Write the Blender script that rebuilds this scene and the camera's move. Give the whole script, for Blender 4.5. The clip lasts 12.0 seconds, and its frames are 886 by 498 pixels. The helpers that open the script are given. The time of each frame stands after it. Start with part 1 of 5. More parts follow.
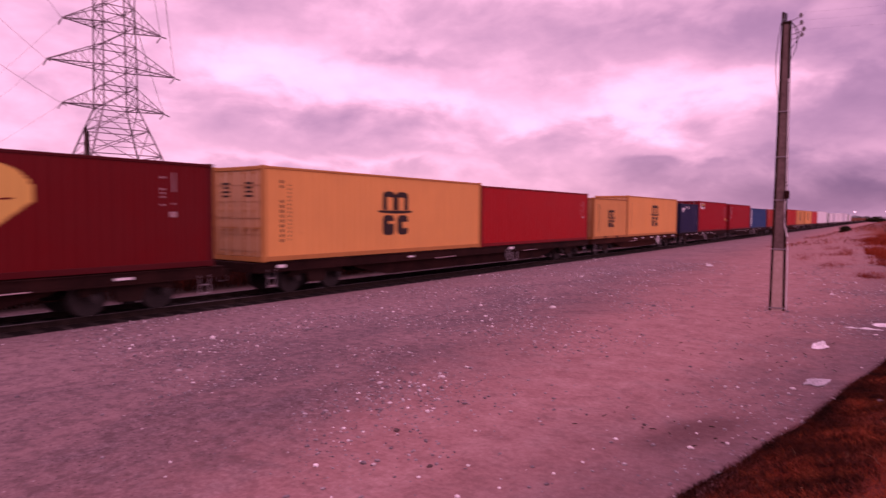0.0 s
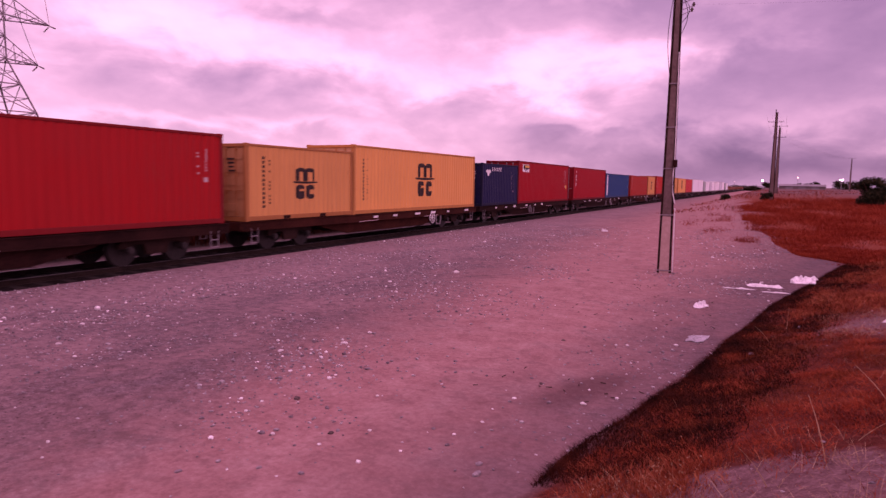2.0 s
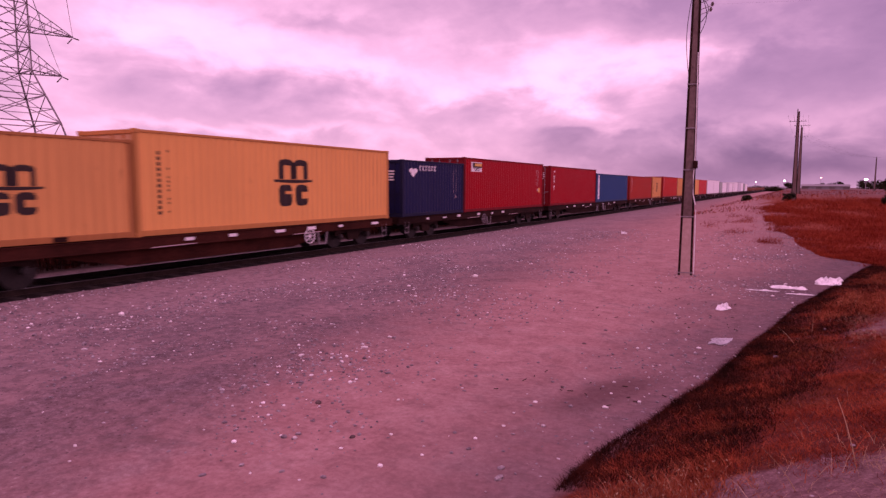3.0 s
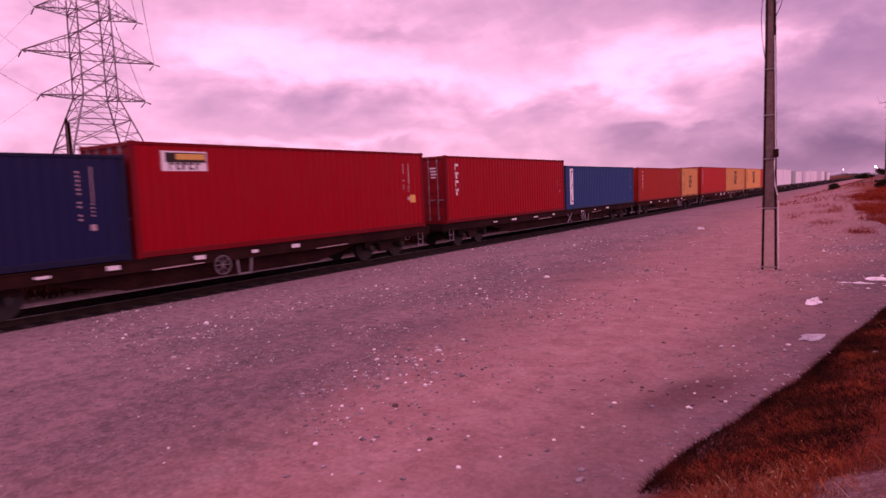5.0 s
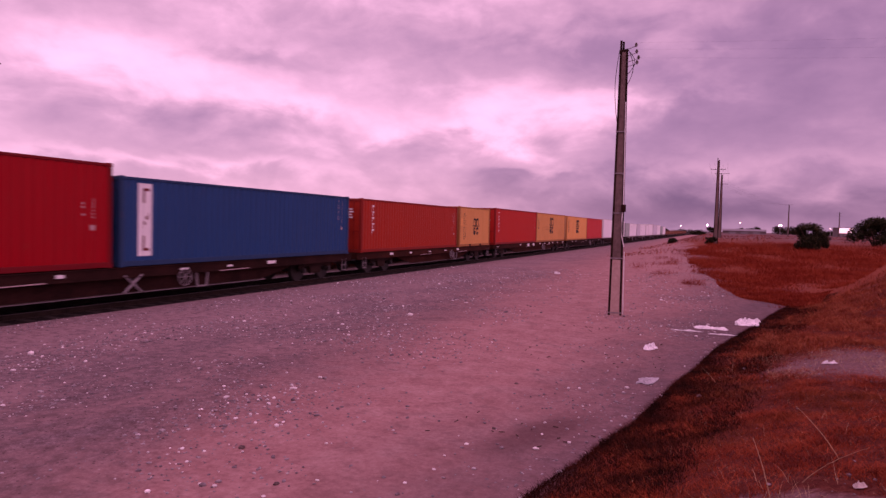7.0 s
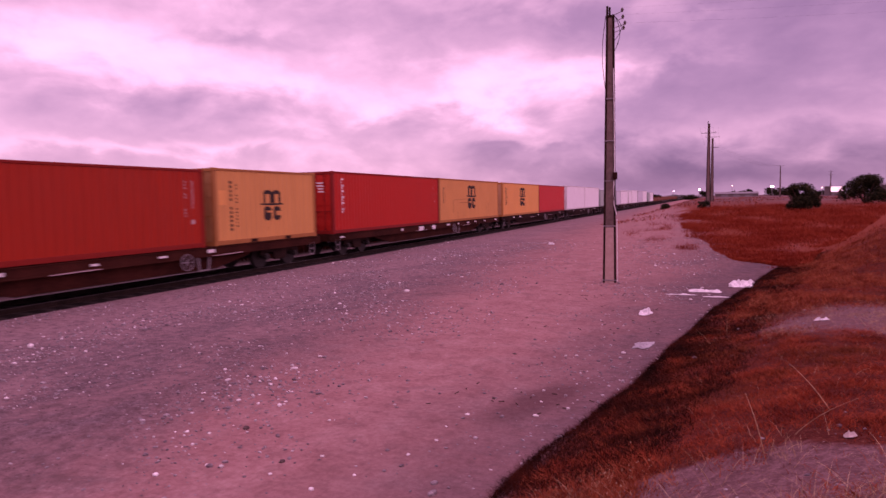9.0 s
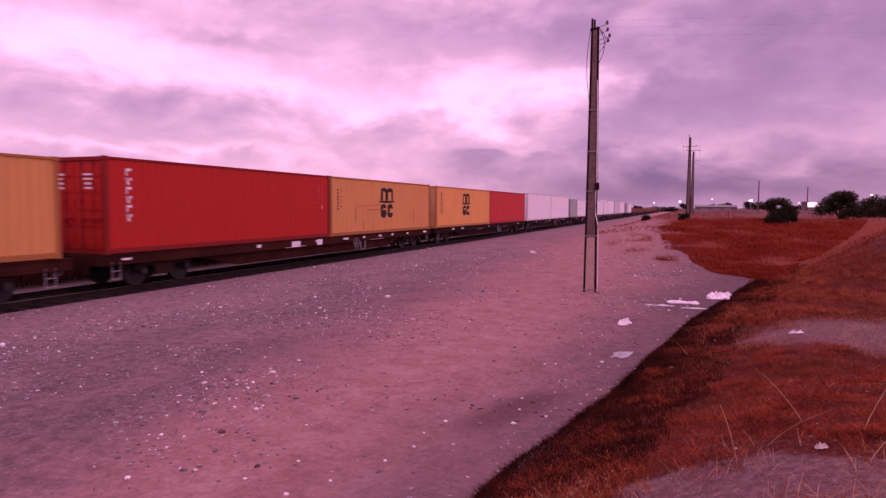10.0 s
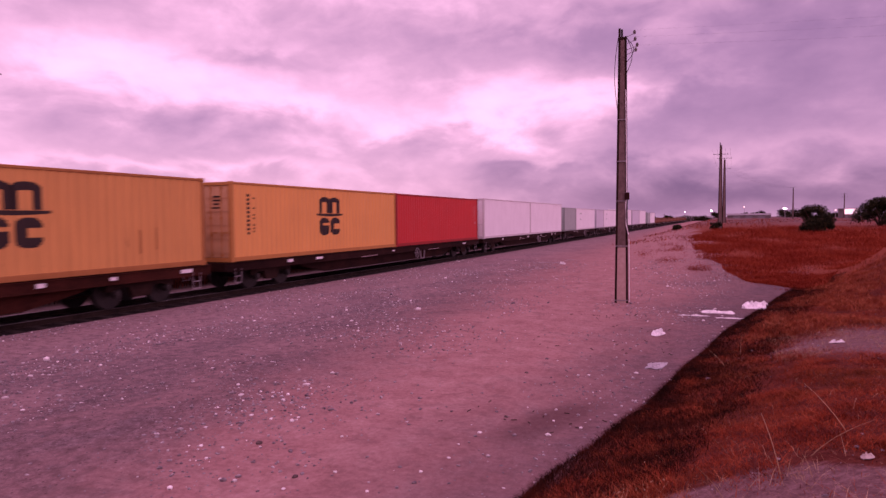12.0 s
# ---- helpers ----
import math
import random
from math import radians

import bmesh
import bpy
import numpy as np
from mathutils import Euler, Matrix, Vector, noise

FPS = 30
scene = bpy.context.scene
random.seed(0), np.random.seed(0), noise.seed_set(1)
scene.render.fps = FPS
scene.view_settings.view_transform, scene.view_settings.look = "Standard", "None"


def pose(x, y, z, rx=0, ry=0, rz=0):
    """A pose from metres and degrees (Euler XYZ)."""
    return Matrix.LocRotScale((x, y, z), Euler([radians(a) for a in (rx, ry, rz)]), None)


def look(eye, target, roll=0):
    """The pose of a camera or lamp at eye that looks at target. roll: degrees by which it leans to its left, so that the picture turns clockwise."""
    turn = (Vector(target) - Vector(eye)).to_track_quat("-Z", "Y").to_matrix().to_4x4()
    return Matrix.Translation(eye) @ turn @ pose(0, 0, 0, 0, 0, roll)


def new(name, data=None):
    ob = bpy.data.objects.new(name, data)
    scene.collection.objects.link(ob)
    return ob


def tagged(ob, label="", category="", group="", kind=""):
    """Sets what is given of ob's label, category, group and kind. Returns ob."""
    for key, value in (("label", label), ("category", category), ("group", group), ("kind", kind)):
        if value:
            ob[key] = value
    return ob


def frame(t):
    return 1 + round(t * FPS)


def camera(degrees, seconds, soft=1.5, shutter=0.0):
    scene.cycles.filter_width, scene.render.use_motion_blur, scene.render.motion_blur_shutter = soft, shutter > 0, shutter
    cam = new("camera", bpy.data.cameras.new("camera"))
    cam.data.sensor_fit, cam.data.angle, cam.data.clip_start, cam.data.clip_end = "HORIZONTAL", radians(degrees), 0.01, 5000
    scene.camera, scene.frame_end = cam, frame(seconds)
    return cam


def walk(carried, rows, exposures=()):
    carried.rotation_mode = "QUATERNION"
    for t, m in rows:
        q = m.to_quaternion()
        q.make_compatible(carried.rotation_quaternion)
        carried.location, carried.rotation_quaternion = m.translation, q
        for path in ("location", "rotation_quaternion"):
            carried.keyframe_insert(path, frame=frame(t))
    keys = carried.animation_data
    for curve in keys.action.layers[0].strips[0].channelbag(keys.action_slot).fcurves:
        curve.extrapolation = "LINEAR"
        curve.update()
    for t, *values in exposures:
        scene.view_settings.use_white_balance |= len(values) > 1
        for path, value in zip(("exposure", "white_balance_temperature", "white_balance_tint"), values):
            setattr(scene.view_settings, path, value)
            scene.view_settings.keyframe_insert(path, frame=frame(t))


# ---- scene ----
cam = camera(69.36, 12.0, soft=1.4, shutter=0.4)
PATH = [
    (0, (-0.006, -0.087, 2.625), (-5.777, 8.062, 2.089), 0.41),
    (0.5, (0.021, -0.032, 2.619), (-4.923, 8.630, 1.893), -0.16),
    (1, (-0.031, 0.092, 2.608), (-4.489, 8.987, 1.602), 1.11),
    (1.5, (-0.007, 0.008, 2.609), (-4.366, 8.935, 1.469), 1.43),
    (2, (-0.006, 0.008, 2.607), (-4.498, 8.881, 1.556), 1.00),
    (2.5, (-0.011, -0.015, 2.609), (-4.771, 8.730, 1.688), 0.46),
    (3, (-0.021, -0.002, 2.601), (-4.765, 8.746, 1.612), 0.34),
    (3.2, (-0.029, 0.005, 2.601), (-4.993, 8.642, 1.731), -0.76),
    (4.8, (-0.033, -0.001, 2.578), (-5.530, 8.336, 2.053), -2.67),
    (5, (-0.041, 0.000, 2.567), (-5.706, 8.191, 1.663), -2.26),
    (5.5, (-0.029, 0.001, 2.576), (-5.906, 8.034, 1.621), -2.32),
    (6, (-0.025, 0.042, 2.580), (-5.095, 8.616, 1.701), -1.09),
    (6.2, (0.013, -0.007, 2.610), (-4.900, 8.657, 1.719), -0.55),
    (6.5, (0.016, 0.023, 2.622), (-4.452, 8.964, 2.338), 3.31),
    (7, (0.013, 0.043, 2.620), (-3.877, 9.247, 2.234), 1.52),
    (7.2, (0.010, 0.043, 2.579), (-3.924, 9.231, 2.248), 2.24),
    (8.8, (0.053, -0.035, 2.612), (-3.825, 9.163, 2.022), -1.66),
    (9, (0.041, 0.011, 2.607), (-3.760, 9.229, 1.843), -0.97),
    (9.5, (0.044, 0.038, 2.588), (-3.442, 9.376, 1.781), -0.52),
    (10, (0.048, 0.005, 2.605), (-3.495, 9.332, 1.941), 0.37),
    (10.5, (0.006, 0.028, 2.599), (-3.664, 9.261, 1.465), -0.10),
    (11, (0.003, 0.006, 2.592), (-3.907, 9.184, 1.903), 1.47),
    (11.5, (0.029, -0.060, 2.600), (-3.961, 9.085, 1.928), -0.43),
    (12, (0.023, -0.062, 2.595), (-3.929, 9.112, 2.128), -0.47),
]
walk(cam, [(t, look(eye, target, roll)) for t, eye, target, roll in PATH],
     exposures=[(0.0, 0.10, 8050, 121.0), (1.5, 0.18, 7750, 121.0), (3.0, 0.12, 7800, 123.0), (4.9, 0.08, 8050, 127.0), (5.5, 0.22, 8100, 128.0), (6.5, 0.04, 7800, 118.0),
                (7.2, -0.08, 7850, 119.0), (8.8, 0.10, 7650, 117.0), (9.8, 0.11, 7650, 119.0), (10.5, 0.10, 7700, 126.0), (11.1, 0.12, 7700, 120.0), (12.0, 0.06, 7700, 118.0)])

# ---- sky and light ----
world = bpy.data.worlds.new("overcast_dusk")
scene.world = world
world.use_nodes = True


class Nodes:
    """Short-hand for building a node tree."""

    def __init__(self, tree):
        self.tree = tree
        tree.nodes.clear()

    def add(self, kind, **values):
        n = self.tree.nodes.new(kind)
        for key, v in values.items():
            if key == "operation":
                n.operation = v
            elif key == "blend_type":
                n.blend_type = v
            elif key == "data_type":
                n.data_type = v
        return n

    def link(self, a, b):
        self.tree.links.new(a, b)

    def set(self, socket, v):
        if isinstance(v, bpy.types.NodeSocket):
            self.link(v, socket)
        else:
            socket.default_value = v

    def math(self, op, a, b=0.0, c=None, clamp=False):
        n = self.add("ShaderNodeMath", operation=op)
        n.use_clamp = clamp
        self.set(n.inputs[0], a)
        self.set(n.inputs[1], b)
        if c is not None:
            self.set(n.inputs[2], c)
        return n.outputs[0]

    def vmath(self, op, a, b=(0, 0, 0)):
        n = self.add("ShaderNodeVectorMath", operation=op)
        self.set(n.inputs[0], a)
        self.set(n.inputs[1], b)
        return n.outputs[0]

    def noise(self, vector, scale, detail=4.0, rough=0.55, distort=0.0):
        n = self.add("ShaderNodeTexNoise")
        if vector is not None:
            self.link(vector, n.inputs["Vector"])
        n.inputs["Scale"].default_value = scale
        n.inputs["Detail"].default_value = detail
        n.inputs["Roughness"].default_value = rough
        n.inputs["Distortion"].default_value = distort
        return n.outputs[0]

    def ramp(self, fac, stops, ease=False):
        n = self.add("ShaderNodeValToRGB")
        if ease:
            n.color_ramp.interpolation = "EASE"
        el = n.color_ramp.elements
        while len(el) < len(stops):
            el.new(0.5)
        for e, (p, c) in zip(el, stops):
            e.position = p
            e.color = (*c, 1) if isinstance(c, tuple) else (c, c, c, 1)
        self.set(n.inputs[0], fac)
        return n.outputs[0]

    def mix(self, fac, a, b, blend="MIX"):
        n = self.add("ShaderNodeMix", data_type="RGBA", blend_type=blend)
        self.set(n.inputs[0], fac)
        for socket, v in ((n.inputs[6], a), (n.inputs[7], b)):
            self.set(socket, (*v, 1) if isinstance(v, tuple) else v)
        return n.outputs[2]


def build_sky():
    n = Nodes(world.node_tree)
    coord = n.add("ShaderNodeTexCoord").outputs["Generated"]
    way = n.vmath("NORMALIZE", coord)
    xyz = n.add("ShaderNodeSeparateXYZ")
    n.link(way, xyz.inputs[0])
    # bearing and height in degrees, stirred a little by billows wider than they are high
    deg = 180 / math.pi
    bearing = n.math("MULTIPLY", n.math("ARCTAN2", xyz.outputs[0], xyz.outputs[1]), deg)
    lift = n.math("MULTIPLY", n.math("ARCSINE", xyz.outputs[2]), deg)
    sheet = n.add("ShaderNodeCombineXYZ")
    n.link(n.math("MULTIPLY", bearing, 0.115), sheet.inputs[0])
    n.link(n.math("MULTIPLY", lift, 0.215), sheet.inputs[1])
    broad = n.noise(sheet.outputs[0], 0.55, 2.0, 0.5, 0.2)
    puffs = n.noise(sheet.outputs[0], 1.25, 5.0, 0.52, 0.35)
    fine = n.noise(sheet.outputs[0], 3.4, 5.0, 0.55, 0.2)
    stir = n.noise(n.vmath("ADD", sheet.outputs[0], (7.3, 2.1, 0.0)), 0.9, 5.0, 0.55, 0.2)
    bearing = n.math("ADD", bearing, n.math("MULTIPLY", n.math("SUBTRACT", stir, 0.5), 22.0))
    lift = n.math("ADD", lift, n.math("MULTIPLY", n.math("SUBTRACT", puffs, 0.5), 6.5))
    light = None
    # gaps (positive) and banks (negative): bearing, height, half widths, weight
    for a, e, sa, se, w in SKY_FORMS:
        da = n.math("DIVIDE", n.math("SUBTRACT", bearing, a), sa)
        de = n.math("DIVIDE", n.math("SUBTRACT", lift, e), se)
        r2 = n.math("ADD", n.math("MULTIPLY", da, da), n.math("MULTIPLY", de, de))
        g = n.math("MULTIPLY", n.math("POWER", math.e, n.math("MULTIPLY", r2, -1.0)), w)
        light = g if light is None else n.math("ADD", light, g)
    tone = n.math("ADD", n.math("MULTIPLY", broad, 0.26), n.math("MULTIPLY", puffs, 0.34))
    tone = n.math("ADD", tone, n.math("ADD", n.math("MULTIPLY", fine, 0.13), 0.098))
    tone = n.math("ADD", tone, light)
    clouds = n.ramp(tone, [(0.04, (0.105, 0.11, 0.19)), (0.32, (0.280, 0.285, 0.36)), (0.48, (0.470, 0.475, 0.525)),
                           (0.66, (0.80, 0.80, 0.845)), (0.86, (1.0, 0.99, 1.015))])
    sky = n.add("ShaderNodeTexSky")
    sky.sky_type = "NISHITA"
    sky.sun_disc = False
    sky.sun_elevation, sky.sun_rotation = radians(33), radians(126)
    both = n.mix(0.012, clouds, sky.outputs[0])
    # an overcast sky grows brighter towards the zenith
    over = n.ramp(n.math("MULTIPLY", xyz.outputs[2], 1.0), [(0.36, 1.0), (0.85, 2.3)], True)
    both = n.mix(1.0, both, over, "MULTIPLY")
    # below the horizon the sheet goes on as dull ground light
    below = n.math("GREATER_THAN", xyz.outputs[2], -0.01)
    shade = n.mix(below, (0.10, 0.09, 0.09), both)
    back = n.add("ShaderNodeBackground")
    n.link(shade, back.inputs[0])
    back.inputs[1].default_value = 0.95
    out = n.add("ShaderNodeOutputWorld")
    n.link(back.outputs[0], out.inputs[0])


SKY_FORMS = [
    (-50, 12.5, 9, 2.2, 0.22), (-40, 10.0, 7, 1.7, 0.22), (-30, 8.8, 6, 1.6, 0.13), (-17, 10.4, 6, 2.6, 0.28), (-22, 8.2, 5, 1.2, 0.12),
    (-47, 4.8, 15, 0.7, 0.12), (-34, 16.0, 14, 2.2, -0.03), (-12, 14.5, 9, 1.8, -0.12), (-3, 8.8, 8, 3.0, -0.12), (-8, 11.2, 4, 0.8, 0.16),
    (2, 5.2, 10, 0.7, 0.06), (-45, 7.3, 14, 1.6, -0.09), (-22, 5.6, 8, 1.6, -0.06), (-8, 2.4, 11, 2.2, -0.28), (6, 1.6, 12, 1.6, -0.26),
    (8, 13, 12, 7, -0.20), (-68, 12, 10, 8, 0.10), (-30, 20, 16, 3, 0.10), (-22.6, 8.0, 1.6, 0.7, -0.16), (-15, 4.6, 2.2, 0.6, -0.10), (-38, 13.2, 5, 0.7, -0.10), (-41, 7.4, 6, 1.2, 0.08), (-33, 6.8, 6, 1.2, 0.06),
]
build_sky()
sun = new("sun", bpy.data.lights.new("sun", "SUN"))
sun.data.energy, sun.data.angle, sun.data.color = 0.35, radians(50), (1.0, 0.93, 0.86)
sun.matrix_world = look((0, 0, 0), (-0.75, 0.55, -0.62))

# ---- materials ----


def material(name):
    m = bpy.data.materials.new(name)
    m.use_nodes = True
    n = Nodes(m.node_tree)
    shader = n.add("ShaderNodeBsdfPrincipled")
    out = n.add("ShaderNodeOutputMaterial")
    n.link(shader.outputs[0], out.inputs[0])
    return m, n, shader


def bump(n, shader, height, strength, distance):
    b = n.add("ShaderNodeBump")
    b.inputs["Strength"].default_value, b.inputs["Distance"].default_value = strength, distance
    n.link(height, b.inputs["Height"])
    n.link(b.outputs[0], shader.inputs["Normal"])


def paint(name, colour, rough=0.5, dirt=0.35, rust=0.25):
    """Weathered paint on steel: faded patches, streaks that run down, specks of rust."""
    m, n, shader = material(name)
    place = n.add("ShaderNodeTexCoord").outputs["Object"]
    info = n.add("ShaderNodeObjectInfo")
    place = n.vmath("ADD", place, n.math("MULTIPLY", info.outputs["Random"], 40.0))
    stretched = n.vmath("MULTIPLY", place, (6.0, 6.0, 0.45))
    fade = n.noise(place, 0.7, 3.0)
    streak = n.noise(stretched, 1.0, 5.0, 0.65)
    speck = n.noise(place, 16.0, 6.0, 0.7)
    faded = tuple(min(1, c * 0.92 + 0.004) for c in colour)
    deep = tuple(c * 0.72 for c in colour)
    base = n.mix(n.ramp(fade, [(0.3, 0.0), (0.7, 1.0)]), colour, faded)
    base = n.mix(n.ramp(streak, [(0.45, 0.0), (0.8, dirt)]), base, deep)
    base = n.mix(n.ramp(speck, [(0.66, 0.0), (0.74, rust)]), base, (0.10, 0.035, 0.018))
    blotch = n.noise(n.vmath("MULTIPLY", place, (1.6, 1.6, 0.9)), 1.3, 6.0, 0.7, 0.4)
    base = n.mix(n.ramp(blotch, [(0.64, 0.0), (0.76, rust * 0.8)]), base, (0.16, 0.055, 0.025))
    n.link(base, shader.inputs["Base Color"])
    n.link(n.math("ADD", n.math("MULTIPLY", streak, 0.3), rough - 0.15), shader.inputs["Roughness"])
    shader.inputs["Specular IOR Level"].default_value = 0.15
    bump(n, shader, n.math("ADD", speck, fade), 0.25, 0.004)
    return m


def grit(name, dark, pale, scale=20.0, rough=0.9, metal=0.0, depth=0.01):
    """Any dull, uneven surface: two tones over two scales."""
    m, n, shader = material(name)
    place = n.add("ShaderNodeTexCoord").outputs["Object"]
    large = n.noise(place, scale * 0.08, 4.0)
    small = n.noise(place, scale, 6.0, 0.65)
    both = n.math("ADD", n.math("MULTIPLY", large, 0.5), n.math("MULTIPLY", small, 0.5))
    n.link(n.ramp(both, [(0.35, dark), (0.65, pale)]), shader.inputs["Base Color"])
    shader.inputs["Roughness"].default_value, shader.inputs["Metallic"].default_value = rough, metal
    shader.inputs["Specular IOR Level"].default_value = 0.08 if rough > 0.6 else 0.4
    bump(n, shader, small, 0.5, depth)
    return m


def blades(name, tones, rough=1.0, olive=0.0, clump=2.4):
    """Leaves or stones of one kind: a tone for each piece, lighter and darker by the clump, with olive stretches."""
    m, n, shader = material(name)
    geo = n.add("ShaderNodeNewGeometry")
    place = n.add("ShaderNodeTexCoord").outputs["Object"]
    patch = n.ramp(n.noise(place, clump, 4.0, 0.6), [(0.30, 0.0), (0.70, 1.0)])
    pick = n.math("ADD", n.math("MULTIPLY", geo.outputs["Random Per Island"], 0.4), n.math("MULTIPLY", patch, 0.6))
    base = n.ramp(pick, tones)
    if olive:
        wide = n.noise(n.vmath("ADD", place, (3.1, 8.7, 0.0)), 0.75, 3.0, 0.55)
        base = n.mix(n.ramp(wide, [(0.48, 0.0), (0.66, olive)]), base, (0.085, 0.032, 0.009))
    n.link(base, shader.inputs["Base Color"])
    shader.inputs["Roughness"].default_value = rough
    shader.inputs["Specular IOR Level"].default_value = 0.04
    return m


def glow(name, colour, strength):
    m, n, shader = material(name)
    shader.inputs["Base Color"].default_value = (*colour, 1)
    shader.inputs["Emission Color"].default_value = (*colour, 1)
    shader.inputs["Emission Strength"].default_value = strength
    return m


YELLOW = paint("ochre_yellow_paint", (0.80, 0.35, 0.10), 0.5, 0.30, 0.3)
YELLOW_WORN = paint("worn_ochre_paint", (0.68, 0.30, 0.092), 0.55, 0.5, 0.6)
DARK_RED = paint("dark_red_paint", (0.155, 0.005, 0.003), 0.45)
RED = paint("red_paint", (0.37, 0.008, 0.005), 0.45)
ORANGE_RED = paint("orange_red_paint", (0.41, 0.032, 0.009), 0.45, 0.6, 0.4)
ROSE_RED = paint("rose_red_paint", (0.52, 0.034, 0.014), 0.5)
# lighter copy of the rose red, with the haze of distance in its colour
HAZE_ROSE = paint("haze_rose_paint", (0.62, 0.055, 0.040), 0.5)
BRICK_RED = paint("brick_red_paint", (0.43, 0.018, 0.010), 0.45, 0.5, 0.4)
NAVY = paint("navy_paint", (0.006, 0.010, 0.052), 0.45)
BLUE = paint("blue_paint", (0.001, 0.052, 0.155), 0.5)
WHITE = paint("white_paint", (0.80, 0.80, 0.82), 0.5, 0.2, 0.15)
GREY = paint("grey_green_paint", (0.34, 0.40, 0.38), 0.5)
LAVENDER = paint("pale_grey_paint", (0.58, 0.58, 0.64), 0.5)
TRIM = {
    YELLOW: paint("rust_streaked_ochre", (0.50, 0.20, 0.055), 0.6, 0.7, 0.9),
    YELLOW_WORN: paint("rusty_worn_ochre", (0.40, 0.15, 0.045), 0.6, 0.8, 1.0),
    DARK_RED: paint("scuffed_dark_red", (0.085, 0.004, 0.004), 0.6, 0.6, 0.6),
    RED: paint("scuffed_red", (0.19, 0.006, 0.006), 0.6, 0.6, 0.6),
    BRICK_RED: paint("scuffed_brick_red", (0.22, 0.013, 0.010), 0.6, 0.6, 0.6),
    ORANGE_RED: paint("scuffed_orange_red", (0.26, 0.020, 0.009), 0.6, 0.6, 0.6),
    HAZE_ROSE: paint("scuffed_haze_rose", (0.36, 0.035, 0.026), 0.6, 0.6, 0.6),
    ROSE_RED: paint("scuffed_rose_red", (0.26, 0.020, 0.012), 0.6, 0.6, 0.6),
    NAVY: paint("scuffed_navy", (0.008, 0.010, 0.034), 0.6, 0.6, 0.6),
    BLUE: paint("scuffed_blue", (0.010, 0.045, 0.11), 0.6, 0.6, 0.6),
    WHITE: paint("scuffed_white", (0.60, 0.58, 0.58), 0.6, 0.5, 0.5),
    GREY: paint("scuffed_grey_green", (0.24, 0.28, 0.26), 0.6, 0.5, 0.5),
    LAVENDER: paint("scuffed_pale_grey", (0.42, 0.41, 0.45), 0.6, 0.5, 0.5),
}
DOOR_PAINT = {
    YELLOW: paint("faded_ochre_door", (0.60, 0.33, 0.17), 0.6, 0.7, 0.4),
    YELLOW_WORN: paint("grimy_ochre_door", (0.46, 0.22, 0.09), 0.6, 0.8, 0.7),
    RED: paint("faded_red_door", (0.25, 0.012, 0.010), 0.6, 0.6, 0.5),
}
MARK_DARK = paint("dark_lettering_paint", (0.035, 0.022, 0.02), 0.55, 0.2, 0.1)
MARK_WHITE = paint("white_lettering_paint", (0.75, 0.74, 0.74), 0.55, 0.2, 0.2)
MARK_FADED = paint("faded_lettering_and_glint_paint", (0.50, 0.36, 0.36), 0.55, 0.5, 0.3)
MARK_YELLOW = paint("yellow_lettering_paint", (0.72, 0.42, 0.10), 0.55, 0.2, 0.2)
STEEL = grit("dirty_underframe_steel", (0.009, 0.003, 0.0025), (0.040, 0.013, 0.010), 14.0, 0.8, 0.0)
RUST_STEEL = grit("rusty_underframe_steel", (0.018, 0.005, 0.003), (0.072, 0.018, 0.011), 14.0, 0.85, 0.0)
BOGIE = grit("grimy_cast_iron", (0.010, 0.005, 0.004), (0.045, 0.020, 0.016), 18.0, 0.75, 0.0)
WHEEL = grit("dark_wheel_steel", (0.012, 0.010, 0.010), (0.045, 0.034, 0.032), 20.0, 0.55, 0.3)
RAIL = grit("worn_rail_steel", (0.012, 0.008, 0.007), (0.045, 0.028, 0.023), 25.0, 0.7, 0.1)
RAIL_TOP = grit("polished_rail_head", (0.10, 0.08, 0.08), (0.22, 0.19, 0.19), 30.0, 0.5, 1.0, 0.001)
# near black: shade under the train is put into sleeper and ballast colour
SLEEPER = grit("shaded_oily_sleeper", (0.012, 0.009, 0.009), (0.045, 0.034, 0.03), 12.0, 0.9)
BALLAST = grit("shaded_oily_ballast", (0.004, 0.003, 0.003), (0.018, 0.011, 0.010), 26.0, 0.95, 0.0, 0.05)
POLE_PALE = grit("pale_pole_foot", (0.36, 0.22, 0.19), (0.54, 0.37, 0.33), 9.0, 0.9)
PALE_SCRAP = grit("tan_paper_scrap", (0.38, 0.30, 0.27), (0.60, 0.50, 0.46), 12.0, 0.8)
FILM = grit("muddy_plastic_film", (0.12, 0.10, 0.11), (0.34, 0.31, 0.33), 10.0, 0.5)
CONCRETE = grit("weathered_pole_concrete", (0.10, 0.060, 0.055), (0.22, 0.145, 0.132), 9.0, 0.9)
POLE_STEEL = grit("rusted_pole_steel", (0.010, 0.005, 0.004), (0.045, 0.020, 0.015), 12.0, 0.8, 0.2)
GALVANISED = grit("dull_galvanised_steel", (0.18, 0.15, 0.16), (0.34, 0.29, 0.31), 6.0, 0.6, 0.5)
PORCELAIN = grit("brown_porcelain", (0.05, 0.03, 0.025), (0.12, 0.08, 0.07), 8.0, 0.3)
CABLE = grit("aluminium_cable", (0.05, 0.045, 0.05), (0.10, 0.09, 0.10), 8.0, 0.6, 0.3)
STONE = blades("scattered_stone", [(0.10, (0.085, 0.062, 0.072)), (0.35, (0.16, 0.120, 0.130)), (0.65, (0.25, 0.20, 0.21)), (0.92, (0.58, 0.52, 0.52))], 0.9, 0.0, 9.0)
